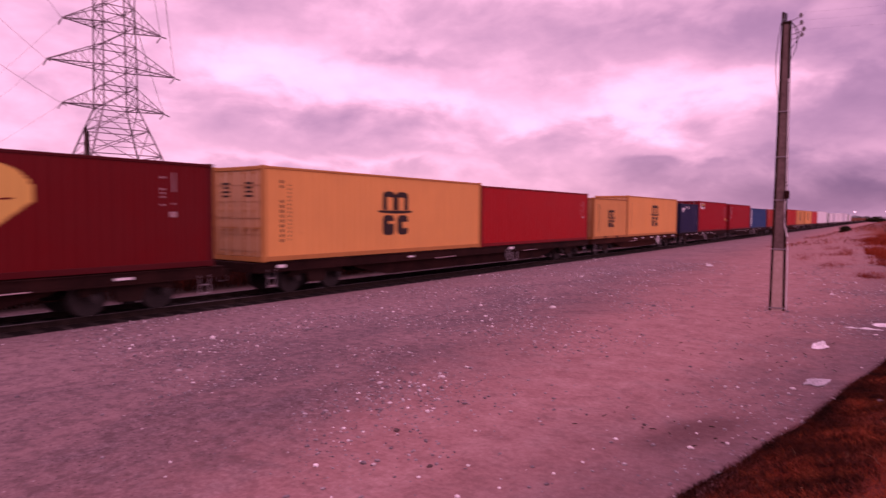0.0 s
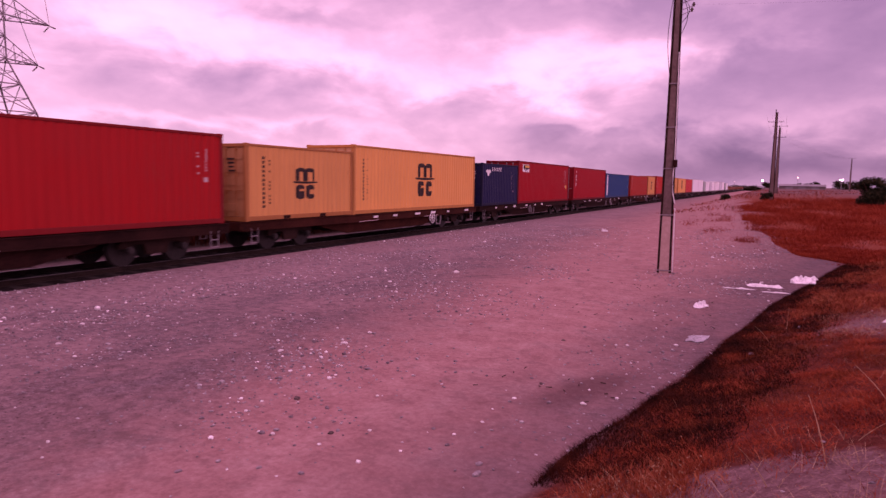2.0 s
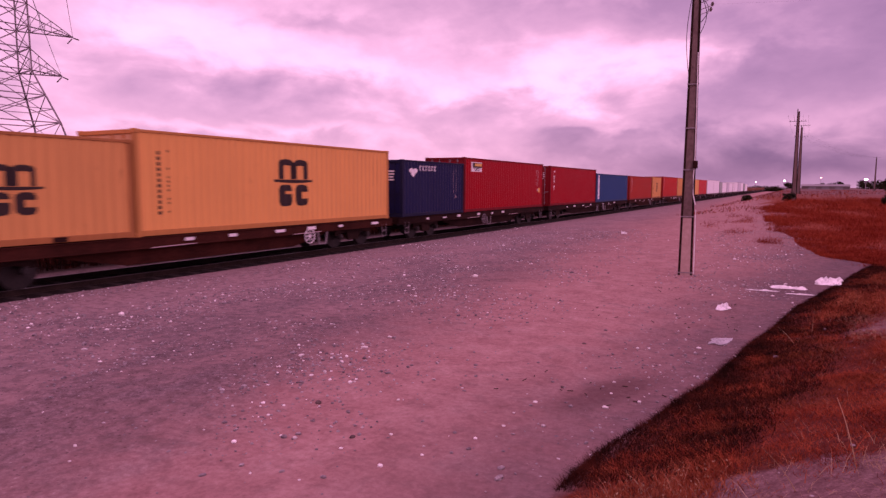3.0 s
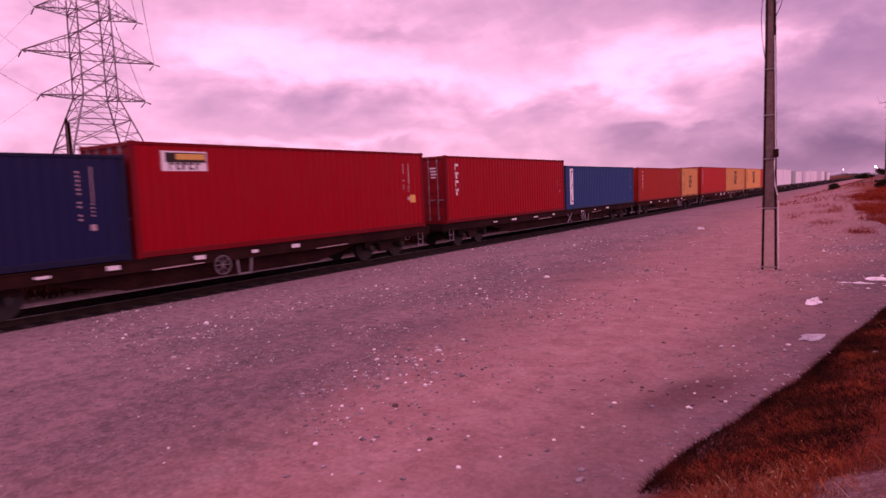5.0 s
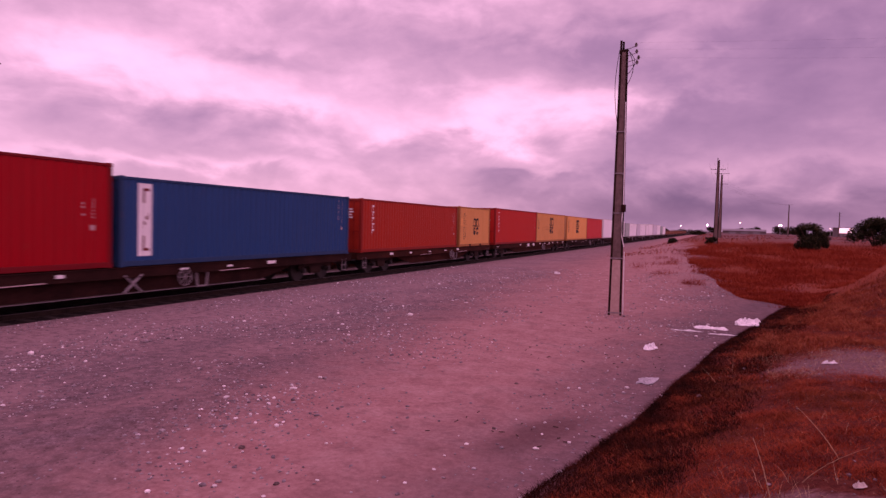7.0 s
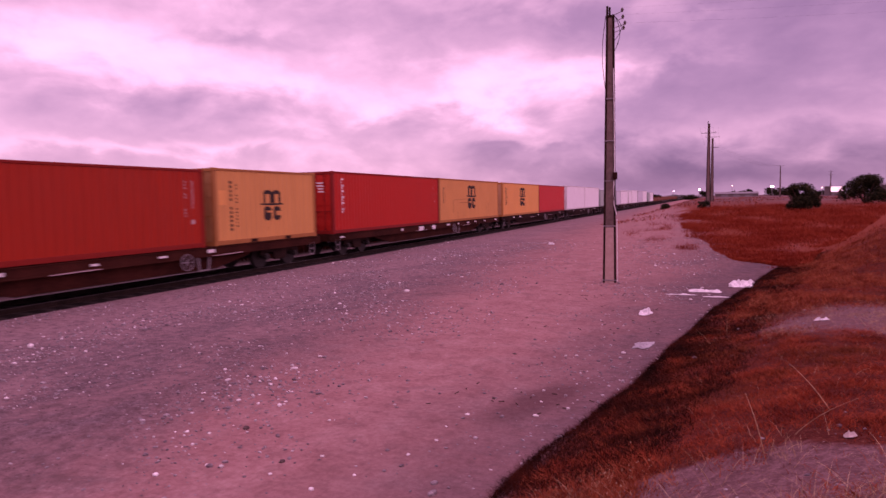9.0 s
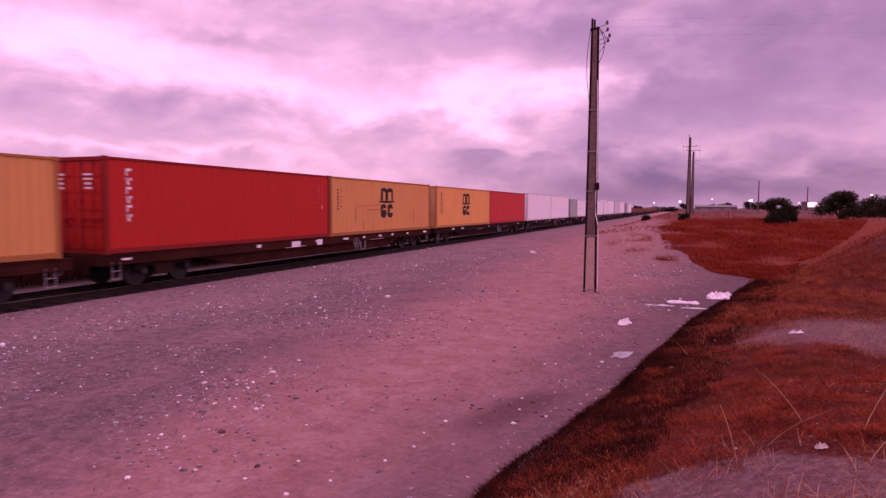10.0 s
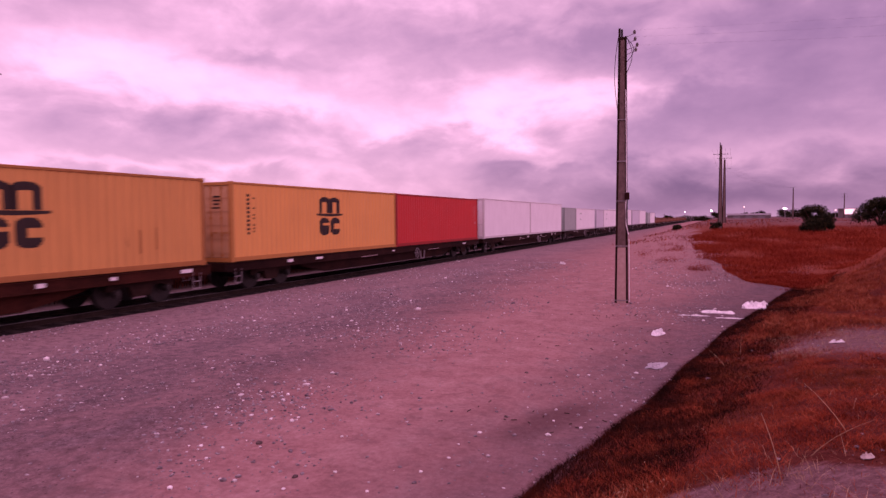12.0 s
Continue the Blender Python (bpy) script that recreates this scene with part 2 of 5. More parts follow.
WHITE_STONE = blades("white_quartz_stone", [(0.2, (0.34, 0.28, 0.28)), (0.5, (0.60, 0.54, 0.54)), (0.8, (0.80, 0.75, 0.75))], 0.9)
GRASS = blades("dry_bank_grass", [(0.15, (0.034, 0.006, 0.004)), (0.38, (0.175, 0.024, 0.011)), (0.58, (0.31, 0.051, 0.018)), (0.9, (0.42, 0.10, 0.040))], 1.0, 0.5)
# near-black grass tones that carry shade in their colour
SHADE_GRASS = blades("shade_dark_grass", [(0.2, (0.010, 0.004, 0.003)), (0.5, (0.030, 0.008, 0.005)), (0.85, (0.085, 0.016, 0.008))])
SCRUB = blades("russet_scrub", [(0.2, (0.15, 0.017, 0.007)), (0.5, (0.24, 0.031, 0.012)), (0.8, (0.33, 0.062, 0.024))], 1.0, 0.0, 0.6)
ORANGE_GRASS = blades("orange_dry_grass", [(0.2, (0.15, 0.024, 0.010)), (0.5, (0.29, 0.062, 0.025)), (0.85, (0.42, 0.14, 0.062))])
STRAW = blades("pale_straw", [(0.3, (0.28, 0.15, 0.08)), (0.7, (0.50, 0.33, 0.20))])
LEAF = blades("dark_olive_leaf", [(0.25, (0.008, 0.010, 0.006)), (0.5, (0.020, 0.020, 0.010)), (0.8, (0.045, 0.035, 0.016))])
BARK = grit("brown_bark", (0.03, 0.018, 0.013), (0.08, 0.05, 0.038), 15.0)
LITTER = grit("soiled_white_plastic", (0.50, 0.47, 0.48), (0.85, 0.82, 0.82), 10.0, 0.6)
LAMP_GLOW = glow("floodlight_glow", (1.0, 0.95, 0.92), 12.0)
WARM_GLOW = glow("street_light_glow", (1.0, 0.75, 0.55), 5.0)
# emission in place of lamplight falling on a white wall
WALL_GLOW = glow("glowing_wall_panel", (1.0, 0.93, 0.88), 0.9)
FAR_WALL = grit("far_shed_wall", (0.12, 0.09, 0.09), (0.20, 0.155, 0.15), 0.6)
FAR_ROOF = grit("far_shed_roof", (0.16, 0.14, 0.15), (0.26, 0.23, 0.24), 0.6)
FLAT_RUST = grit("rust_orange_steel", (0.16, 0.055, 0.035), (0.30, 0.12, 0.08), 6.0, 0.85)


def ground_material():
    m, n, shader = material("gravel_and_dust")
    place = n.add("ShaderNodeTexCoord").outputs["Object"]
    xyz = n.add("ShaderNodeSeparateXYZ")
    n.link(place, xyz.inputs[0])
    x, y = xyz.outputs[0], xyz.outputs[1]
    wide = n.noise(place, 0.35, 5.0, 0.6)
    mid = n.noise(place, 1.6, 5.0, 0.6)
    small = n.noise(place, 14.0, 6.0, 0.7)
    tiny = n.noise(place, 60.0, 4.0, 0.7)
    cells = n.add("ShaderNodeTexVoronoi")
    n.link(place, cells.inputs["Vector"])
    cells.inputs["Scale"].default_value = 26.0
    pebble = cells.outputs["Distance"]
    tone = n.math("ADD", n.math("MULTIPLY", small, 0.6), n.math("MULTIPLY", tiny, 0.4))
    gravel = n.ramp(tone, [(0.30, (0.050, 0.034, 0.038)), (0.50, (0.145, 0.093, 0.098)), (0.70, (0.27, 0.198, 0.206))])
    drift = n.noise(n.vmath("MULTIPLY", place, (1.0, 0.55, 1.0)), 0.55, 6.0, 0.68, 0.5)
    gravel = n.mix(n.ramp(drift, [(0.42, 0.0), (0.62, 0.48)]), gravel, (0.245, 0.128, 0.122))
    gravel = n.mix(n.ramp(n.math("ADD", n.math("DIVIDE", x, -16.0), n.math("MULTIPLY", n.math("SUBTRACT", drift, 0.5), 0.8)), [(0.45, 0.0), (0.8, 0.62)]), gravel, (0.30, 0.19, 0.195))
    pale = n.ramp(cells.outputs["Color"], [(0.90, 0.0), (0.94, 1.0)])
    gravel = n.mix(n.math("MULTIPLY", n.math("MULTIPLY", pale, n.ramp(pebble, [(0.2, 1.0), (0.4, 0.0)])), 0.35), gravel, (0.60, 0.52, 0.52))
    dark_bits = n.ramp(cells.outputs["Color"], [(0.18, 1.0), (0.22, 0.0)])
    gravel = n.mix(n.math("MULTIPLY", n.math("MULTIPLY", dark_bits, n.ramp(pebble, [(0.3, 1.0), (0.45, 0.0)])), 0.8), gravel, (0.03, 0.022, 0.025))
    dust = n.ramp(n.math("ADD", n.math("MULTIPLY", mid, 0.5), n.math("MULTIPLY", small, 0.5)),
                  [(0.30, (0.21, 0.092, 0.084)), (0.5, (0.32, 0.158, 0.148)), (0.72, (0.42, 0.245, 0.228))])
    soil = n.ramp(tone, [(0.30, (0.060, 0.028, 0.028)), (0.5, (0.150, 0.076, 0.076)), (0.70, (0.28, 0.165, 0.162))])
    # the worn vehicle track: a strip along the line, widening a little with distance
    middle = n.math("SUBTRACT", -3.7, n.math("MULTIPLY", y, 0.025))
    off = n.math("ABSOLUTE", n.math("SUBTRACT", x, middle))
    off = n.math("ADD", off, n.math("MULTIPLY", n.math("SUBTRACT", wide, 0.5), 3.6))
    off = n.math("ADD", off, n.math("MULTIPLY", n.math("SUBTRACT", mid, 0.5), 2.0))
    breadth = n.math("ADD", 1.6, n.math("MULTIPLY", n.math("MINIMUM", n.math("MAXIMUM", y, 0.0), 40.0), 0.08))
    worn = n.ramp(n.math("DIVIDE", off, n.math("MULTIPLY", breadth, 2.0)), [(0.10, 1.0), (0.85, 0.0)], True)
    near_dust = n.ramp(n.math("ADD", n.math("DIVIDE", y, 10.0), n.math("MULTIPLY", n.math("SUBTRACT", wide, 0.5), 0.5)), [(0.42, 0.55), (0.68, 0.0)], True)
    near_dust = n.math("MULTIPLY", near_dust, n.ramp(n.math("DIVIDE", x, -10.0), [(0.3, 1.0), (0.7, 0.15)], True))
    worn = n.math("MAXIMUM", worn, near_dust)
    mottle = n.noise(place, 4.5, 5.0, 0.65)
    gravel = n.mix(n.ramp(mottle, [(0.38, 0.42), (0.55, 0.0)]), gravel, (0.045, 0.033, 0.036))
    dust = n.mix(n.ramp(mottle, [(0.35, 0.28), (0.5, 0.0)]), dust, (0.12, 0.06, 0.055))
    base = n.mix(n.math("MULTIPLY", worn, 0.9), gravel, dust)
    da = n.math("DIVIDE", n.math("SUBTRACT", x, n.math("SUBTRACT", n.math("MULTIPLY", y, 0.35), 4.7)), 0.4)
    de = n.math("DIVIDE", n.math("SUBTRACT", y, 8.0), 1.2)
    spill = n.math("POWER", math.e, n.math("MULTIPLY", n.math("ADD", n.math("MULTIPLY", da, da), n.math("MULTIPLY", de, de)), -1.0))
    spill = n.math("MULTIPLY", spill, n.math("MULTIPLY", n.math("ADD", mid, n.math("SUBTRACT", mottle, 0.5)), 1.7))
    base = n.mix(n.ramp(spill, [(0.2, 0.0), (0.7, 0.62)]), base, (0.075, 0.030, 0.028))
    # damp, dirty ground beside the foot of the bank
    foot = n.math("ADD", -2.299, n.math("MULTIPLY", y, n.math("ADD", 0.1303, n.math("MULTIPLY", y, 0.00244))))
    damp = n.math("ADD", n.math("SUBTRACT", foot, x), n.math("MULTIPLY", n.math("SUBTRACT", drift, 0.5), 3.2))
    base = n.mix(n.ramp(n.math("DIVIDE", damp, 3.0), [(0.0, 0.45), (0.9, 0.0)]), base, (0.105, 0.062, 0.068))
    stain = n.noise(place, 0.8, 5.0, 0.65, 0.6)
    base = n.mix(n.ramp(stain, [(0.58, 0.0), (0.72, 0.45)]), base, (0.075, 0.05, 0.05))
    # ground past the line painted near black, for the shade seen under the wagons
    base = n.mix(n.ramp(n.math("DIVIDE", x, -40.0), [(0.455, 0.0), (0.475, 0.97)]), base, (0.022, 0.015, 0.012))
    # turf mould under the grass of the bank, open soil in its bare patches, russet mould under the scrub
    open_soil = 0.0
    for cx, cy, sx, sy, w in ((2.9, 12.2, 1.9, 1.6, 1.3), (3.6, 8.0, 1.1, 1.6, 0.7), (8.6, 23.0, 3.6, 7.0, 0.6), (4.4, 9.5, 1.5, 3.2, 0.9)):
        da = n.math("DIVIDE", n.math("SUBTRACT", x, cx), sx)
        de = n.math("DIVIDE", n.math("SUBTRACT", y, cy), sy)
        r2 = n.math("ADD", n.math("MULTIPLY", da, da), n.math("MULTIPLY", de, de))
        open_soil = n.math("ADD", open_soil, n.math("MULTIPLY", n.math("POWER", math.e, n.math("MULTIPLY", r2, -1.0)), w))
    # the near end of the bank lies bare, along an uneven line
    near_end = n.math("ADD", n.math("DIVIDE", y, 10.0), n.math("ADD", n.math("MULTIPLY", n.math("SUBTRACT", mid, 0.5), 0.12), n.math("MULTIPLY", n.math("MAXIMUM", x, 0.6), 0.05)))
    open_soil = n.math("ADD", open_soil, n.ramp(near_end, [(0.485, 1.0), (0.525, 0.0)]))
    open_soil = n.math("ADD", open_soil, n.math("MULTIPLY", n.math("SUBTRACT", mid, 0.5), 0.7))
    mould = n.ramp(tone, [(0.30, (0.024, 0.007, 0.006)), (0.5, (0.092, 0.021, 0.014)), (0.72, (0.18, 0.055, 0.038))])
    russet = n.ramp(tone, [(0.30, (0.08, 0.018, 0.010)), (0.5, (0.20, 0.045, 0.024)), (0.72, (0.34, 0.12, 0.085))])
    turf = n.mix(n.ramp(n.math("DIVIDE", y, 100.0), [(0.22, 0.0), (0.27, 1.0)]), mould, russet)
    turf = n.mix(n.ramp(open_soil, [(0.25, 0.0), (0.6, 1.0)]), turf, soil)
    turf = n.mix(n.ramp(n.math("DIVIDE", y, 200.0), [(0.36, 0.0), (0.55, 1.0)]), turf, soil)
    rise = n.math("ADD", xyz.outputs[2], n.math("MULTIPLY", n.math("SUBTRACT", mid, 0.5), 0.10))
    inside = n.math("ADD", n.math("SUBTRACT", x, foot), n.math("ADD", n.math("MULTIPLY", n.math("SUBTRACT", mid, 0.5), 0.3), 0.11))
    inside = n.math("MULTIPLY", n.ramp(inside, [(0.0, 0.0), (0.2, 0.96)]), n.math("LESS_THAN", y, 28.0))
    # the scrub's mould ends along a ragged slanting line
    scrub_edge = n.math("ADD", n.math("ADD", x, n.math("MULTIPLY", y, 0.08)), n.math("MULTIPLY", n.math("SUBTRACT", wide, 0.5), 6.0))
    scrub_edge = n.ramp(n.math("DIVIDE", scrub_edge, 10.0), [(0.30, 0.0), (0.42, 1.0)])
    raised = n.math("MULTIPLY", n.ramp(rise, [(0.05, 0.0), (0.14, 0.95)]), scrub_edge)
    base = n.mix(n.math("MAXIMUM", inside, raised), base, turf)
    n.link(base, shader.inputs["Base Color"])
    shader.inputs["Roughness"].default_value = 0.95
    shader.inputs["Specular IOR Level"].default_value = 0.0
    relief = n.math("ADD", n.math("MULTIPLY", tone, 1.0), n.math("MULTIPLY", pebble, -0.7))
    bump(n, shader, relief, 0.55, 0.022)
    return m


GROUND = ground_material()

# ---- mesh helpers ----


class Build:
    """Gathers vertices and faces of one mesh."""

    def __init__(self):
        self.v, self.f = [], []

    def add(self, verts, faces):
        k = len(self.v)
        self.v.extend(verts)
        self.f.extend([tuple(i + k for i in f) for f in faces])
        return self

    def box(self, x0, x1, y0, y1, z0, z1, c=0.0):
        """A box; c cuts its upright and lengthwise edges."""
        if c <= 0:
            vs = [(x, y, z) for z in (z0, z1) for x, y in ((x0, y0), (x1, y0), (x1, y1), (x0, y1))]
            return self.add(vs, [(3, 2, 1, 0), (4, 5, 6, 7), (0, 1, 5, 4), (1, 2, 6, 5), (2, 3, 7, 6), (3, 0, 4, 7)])
        ring = [(x0 + c, y0), (x1 - c, y0), (x1, y0 + c), (x1, y1 - c), (x1 - c, y1), (x0 + c, y1), (x0, y1 - c), (x0, y0 + c)]
        inner = [(x0 + 2 * c, y0 + c), (x1 - 2 * c, y0 + c), (x1 - c, y0 + 2 * c), (x1 - c, y1 - 2 * c),
                 (x1 - 2 * c, y1 - c), (x0 + 2 * c, y1 - c), (x0 + c, y1 - 2 * c), (x0 + c, y0 + 2 * c)]
        vs = [(*p, z0) for p in inner] + [(*p, z0 + c) for p in ring] + [(*p, z1 - c) for p in ring] + [(*p, z1) for p in inner]
        fs = [tuple(range(7, -1, -1)), tuple(range(24, 32))]
        for k in range(3):
            for i in range(8):
                j = (i + 1) % 8
                fs.append((k * 8 + i, k * 8 + j, k * 8 + 8 + j, k * 8 + 8 + i))
        return self.add(vs, fs)

    def rod(self, a, b, r, n=6, r2=None):
        a, b = Vector(a), Vector(b)
        q = (b - a).to_track_quat("Z", "Y").to_matrix()
        r2 = r if r2 is None else r2
        ring = [(math.cos(2 * math.pi * i / n), math.sin(2 * math.pi * i / n)) for i in range(n)]
        vs = [tuple(a + q @ Vector((x * r, y * r, 0))) for x, y in ring] + [tuple(b + q @ Vector((x * r2, y * r2, 0))) for x, y in ring]
        fs = [(i, (i + 1) % n, n + (i + 1) % n, n + i) for i in range(n)] + [tuple(range(n - 1, -1, -1)), tuple(range(n, 2 * n))]
        return self.add(vs, fs)

    def tube(self, points, r, n=6):
        """A bent round bar through the points, in one piece."""
        pts = [Vector(q) for q in points]
        k0 = len(self.v)
        for i, q in enumerate(pts):
            way = (pts[min(i + 1, len(pts) - 1)] - pts[max(i - 1, 0)]).to_track_quat("Z", "Y").to_matrix()
            for k in range(n):
                a = math.tau * k / n
                self.v.append(tuple(q + way @ Vector((r * math.cos(a), r * math.sin(a), 0))))
        for i in range(len(pts) - 1):
            for k in range(n):
                a, c = k0 + i * n + k, k0 + i * n + (k + 1) % n
                self.f.append((a, c, c + n, a + n))
        return self

    def ring(self, centre, r, thick, n=20, axis="x"):
        """A thin hoop of square section."""
        vs, fs = [], []
        for i in range(n):
            a = 2 * math.pi * i / n
            for rr, d in ((r - thick, -thick), (r, -thick), (r, thick), (r - thick, thick)):
                u, w = rr * math.cos(a), rr * math.sin(a)
                vs.append((centre[0] + d, centre[1] + u, centre[2] + w))
            for k in range(4):
                j = (i + 1) % n
                fs.append((i * 4 + k, j * 4 + k, j * 4 + (k + 1) % 4, i * 4 + (k + 1) % 4))
        return self.add(vs, fs)

    def sweep(self, outline, x0, x1):
        """An outline in y and z, pushed from x0 to x1."""
        n = len(outline)
        vs = [(x0, y, z) for y, z in outline] + [(x1, y, z) for y, z in outline]
        fs = [(i, (i + 1) % n, n + (i + 1) % n, n + i) for i in range(n)] + [tuple(range(n - 1, -1, -1)), tuple(range(n, 2 * n))]
        return self.add(vs, fs)

    def mesh(self, name, mat, smooth=False):
        me = bpy.data.meshes.new(name)
        me.from_pydata(self.v, [], self.f)
        me.materials.append(mat)
        if smooth:
            me.polygons.foreach_set("use_smooth", [True] * len(me.polygons))
        me.update()
        return me


def part(name, b, mat, parent, label="", smooth=False):
    ob = new(name, b.mesh(name, mat, smooth))
    ob.parent = parent
    if label:
        ob["label"] = label
    return ob


def thing(name, label, category, group="", kind="", at=None):
    ob = new(name)
    ob.empty_display_size = 0.2
    if at is not None:
        ob.matrix_basis = at
    return tagged(ob, label, category, group, kind)


def step(a, b, v):
    u = min(1.0, max(0.0, (v - a) / (b - a)))
    return u * u * (3 - 2 * u)


def lerp_table(table, v):
    if v <= table[0][0]:
        (a, p), (b, q) = table[0], table[1]
    else:
        (a, p), (b, q) = table[-2], table[-1]
        for (a0, p0), (b0, q0) in zip(table, table[1:]):
            if a0 <= v <= b0:
                (a, p), (b, q) = (a0, p0), (b0, q0)
                break
    return p + (q - p) * (v - a) / (b - a)


# ---- ground ----
BANK = [(-6.0, -2.2), (0.0, -1.9), (5.2, -1.60), (6.2, -1.46), (7.1, -1.22), (8.7, -0.88), (11.9, -0.37), (16.1, 0.32), (22.1, 1.72), (27.7, 3.1), (40.0, 6.1)]
BANK_TOP = [(-6.0, 1.35), (2.0, 1.35), (6.0, 0.95), (9.0, 0.72), (14.0, 0.5), (24.0, 0.4), (40.0, 0.3)]


def ground_z(x, y):
    z = 0.0
    if y < 60:
        e = lerp_table(BANK, y)
        z += lerp_table(BANK_TOP, y) * step(e - 0.4, e + 3.0, x) * (1 - step(30, 60, y))
    z += 1.75 * step(22, 105, y) * step(-10, -1, x)
    z += 2.1 * math.exp(-(((x - 8.2) / 3.0) ** 2 + ((y - 25) / 6.0) ** 2))
    if x > -13:
        z += 0.05 * noise.noise((x * 0.5, y * 0.5, 0)) + 0.02 * noise.noise((x * 2.1, y * 2.1, 3))
    if -18.6 < x < -15.0:
        z -= 0.16 * step(-15.05, -15.45, x) * step(-18.6, -18.2, x)
    return z


def spread(lo, hi, near_lo, near_hi, fine, grow=1.16):
    mid = list(np.arange(near_lo, near_hi + 1e-6, fine))
    out, d, v = [], fine, near_hi
    while v < hi:
        d *= grow
        v += d
        out.append(v)
    back, d, v = [], fine, near_lo
    while v > lo:
        d *= grow
        v -= d
        back.append(v)
    return back[::-1] + mid + out


def build_ground():
    xs = spread(-3800, 3800, -19.0, 10.0, 0.25)
    ys = spread(-1500, 4200, -2.0, 42.0, 0.3)
    b = Build()
    b.v = [(x, y, ground_z(x, y)) for y in ys for x in xs]
    n = len(xs)
    b.f = [(j * n + i, j * n + i + 1, (j + 1) * n + i + 1, (j + 1) * n + i) for j in range(len(ys) - 1) for i in range(n - 1)]
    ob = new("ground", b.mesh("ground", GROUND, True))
    tagged(ob, "bare gravel and pinkish dust beside the railway, scattered with stones", "ground", kind="structure")


build_ground()

# ---- railway track ----
TRACK_X, RAIL_Z = -16.56, 0.12
NEAR_FACE = -15.34
DECK_Z = 1.16


def build_track():
    track = thing("railway_track", "straight single railway line on oily ballast, coloured near black for the shade under the train", "railway track", kind="structure")
    # the bed's black strip also draws the shade band outside the near rail
    bed = Build()
    y0, y1 = -60.0, 900.0
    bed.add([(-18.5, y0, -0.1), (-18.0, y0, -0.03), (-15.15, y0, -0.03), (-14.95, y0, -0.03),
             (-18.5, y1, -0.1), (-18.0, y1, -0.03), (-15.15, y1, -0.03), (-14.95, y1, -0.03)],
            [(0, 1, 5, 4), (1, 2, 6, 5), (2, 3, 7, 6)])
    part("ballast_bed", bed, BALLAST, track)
    for side in (-0.7175, 0.7175):
        x = TRACK_X + side
        web = Build()
        web.box(x - 0.07, x + 0.07, y0, y1, -0.04, -0.015)
        web.box(x - 0.010, x + 0.010, y0, y1, -0.015, 0.085)
        web.box(x - 0.035, x + 0.035, y0, y1, 0.085, 0.115)
        rail = part("rail", web, RAIL, track)
        head = Build()
        head.box(x - 0.028, x + 0.028, y0, y1, 0.115, RAIL_Z)
        part("rail_head", head, RAIL_TOP, rail, "polished running surface")
    one = Build()
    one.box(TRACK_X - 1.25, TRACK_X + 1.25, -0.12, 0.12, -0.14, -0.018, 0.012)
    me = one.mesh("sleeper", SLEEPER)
    for i in range(200):
        s = new("sleeper", me)
        s.parent = track
        s.location = (random.uniform(-0.02, 0.02), -18 + i * 0.62, random.uniform(-0.006, 0.004))
    rest = Build()
    for i in range(1000):
        y = 106 + i * 0.62
        rest.box(TRACK_X - 1.25, TRACK_X + 1.25, y - 0.12, y + 0.12, -0.1, -0.018)
    tagged(part("far_sleepers", rest, SLEEPER, track), kind="stuff")


build_track()

# ---- the train ----
HALF = 1.219
PITCH, RIB = 0.278, 0.026
MOVERS, WHEELSETS = [], []


def rib_depth(y):
    """How far the side sheet lies behind its outer folds at y along the container."""
    u = ((y - 0.12) % PITCH) / PITCH
    if u < 0.26:
        return 0.0
    if u < 0.5:
        return RIB * (u - 0.26) / 0.24
    if u < 0.76:
        return RIB
    return RIB * (1 - u) / 0.24


def rib_stops(y0, y1):
    stops = {y0, y1}
    k = math.floor((y0 - 0.12) / PITCH) - 1
    while 0.12 + k * PITCH < y1:
        for u in (0.0, 0.26, 0.5, 0.76):
            y = 0.12 + (k + u) * PITCH
            if y0 < y < y1:
                stops.add(y)
        k += 1
    return sorted(stops)


def side_sheet(length, z0, z1, face):
    b = Build()
    ys = rib_stops(0.1, length - 0.1)
    for y in ys:
        x = face * (HALF - 0.012 - rib_depth(y))
        b.v += [(x, y, z0), (x, y, z1)]
    b.f = [(2 * i, 2 * i + 2, 2 * i + 3, 2 * i + 1) for i in range(len(ys) - 1)]
    return b


def end_sheet(y, width, z0, z1, outward):
    b = Build()
    xs = [s - width / 2 for s in rib_stops(0.0, width)]
    for x in xs:
        yy = y - outward * (0.03 + rib_depth(x + width / 2) * 0.9)
        b.v += [(x, yy, z0), (x, yy, z1)]
    b.f = [(2 * i, 2 * i + 2, 2 * i + 3, 2 * i + 1) for i in range(len(xs) - 1)]
    return b


def painted(b, y0, y1, spans):
    """Paint that follows the folds of the near side: spans(y) gives the heights that it covers at y."""
    ys = rib_stops(y0, y1)
    fine = []
    for a, c in zip(ys, ys[1:]):
        n = max(1, int((c - a) / 0.05))
        fine += [a + (c - a) * i / n for i in range(n)]
    fine.append(y1)
    for a, c in zip(fine, fine[1:]):
        for z0, z1 in spans((a + c) / 2):
            k = len(b.v)
            xa, xc = HALF - 0.0085 - rib_depth(a), HALF - 0.0085 - rib_depth(c)
            b.v += [(xa, a, z0), (xc, c, z0), (xc, c, z1), (xa, a, z1)]
            b.f.append((k, k + 1, k + 2, k + 3))
    return b


def patch(b, y0, y1, z0, z1):
    return painted(b, y0, y1, lambda y: [(z0, z1)])


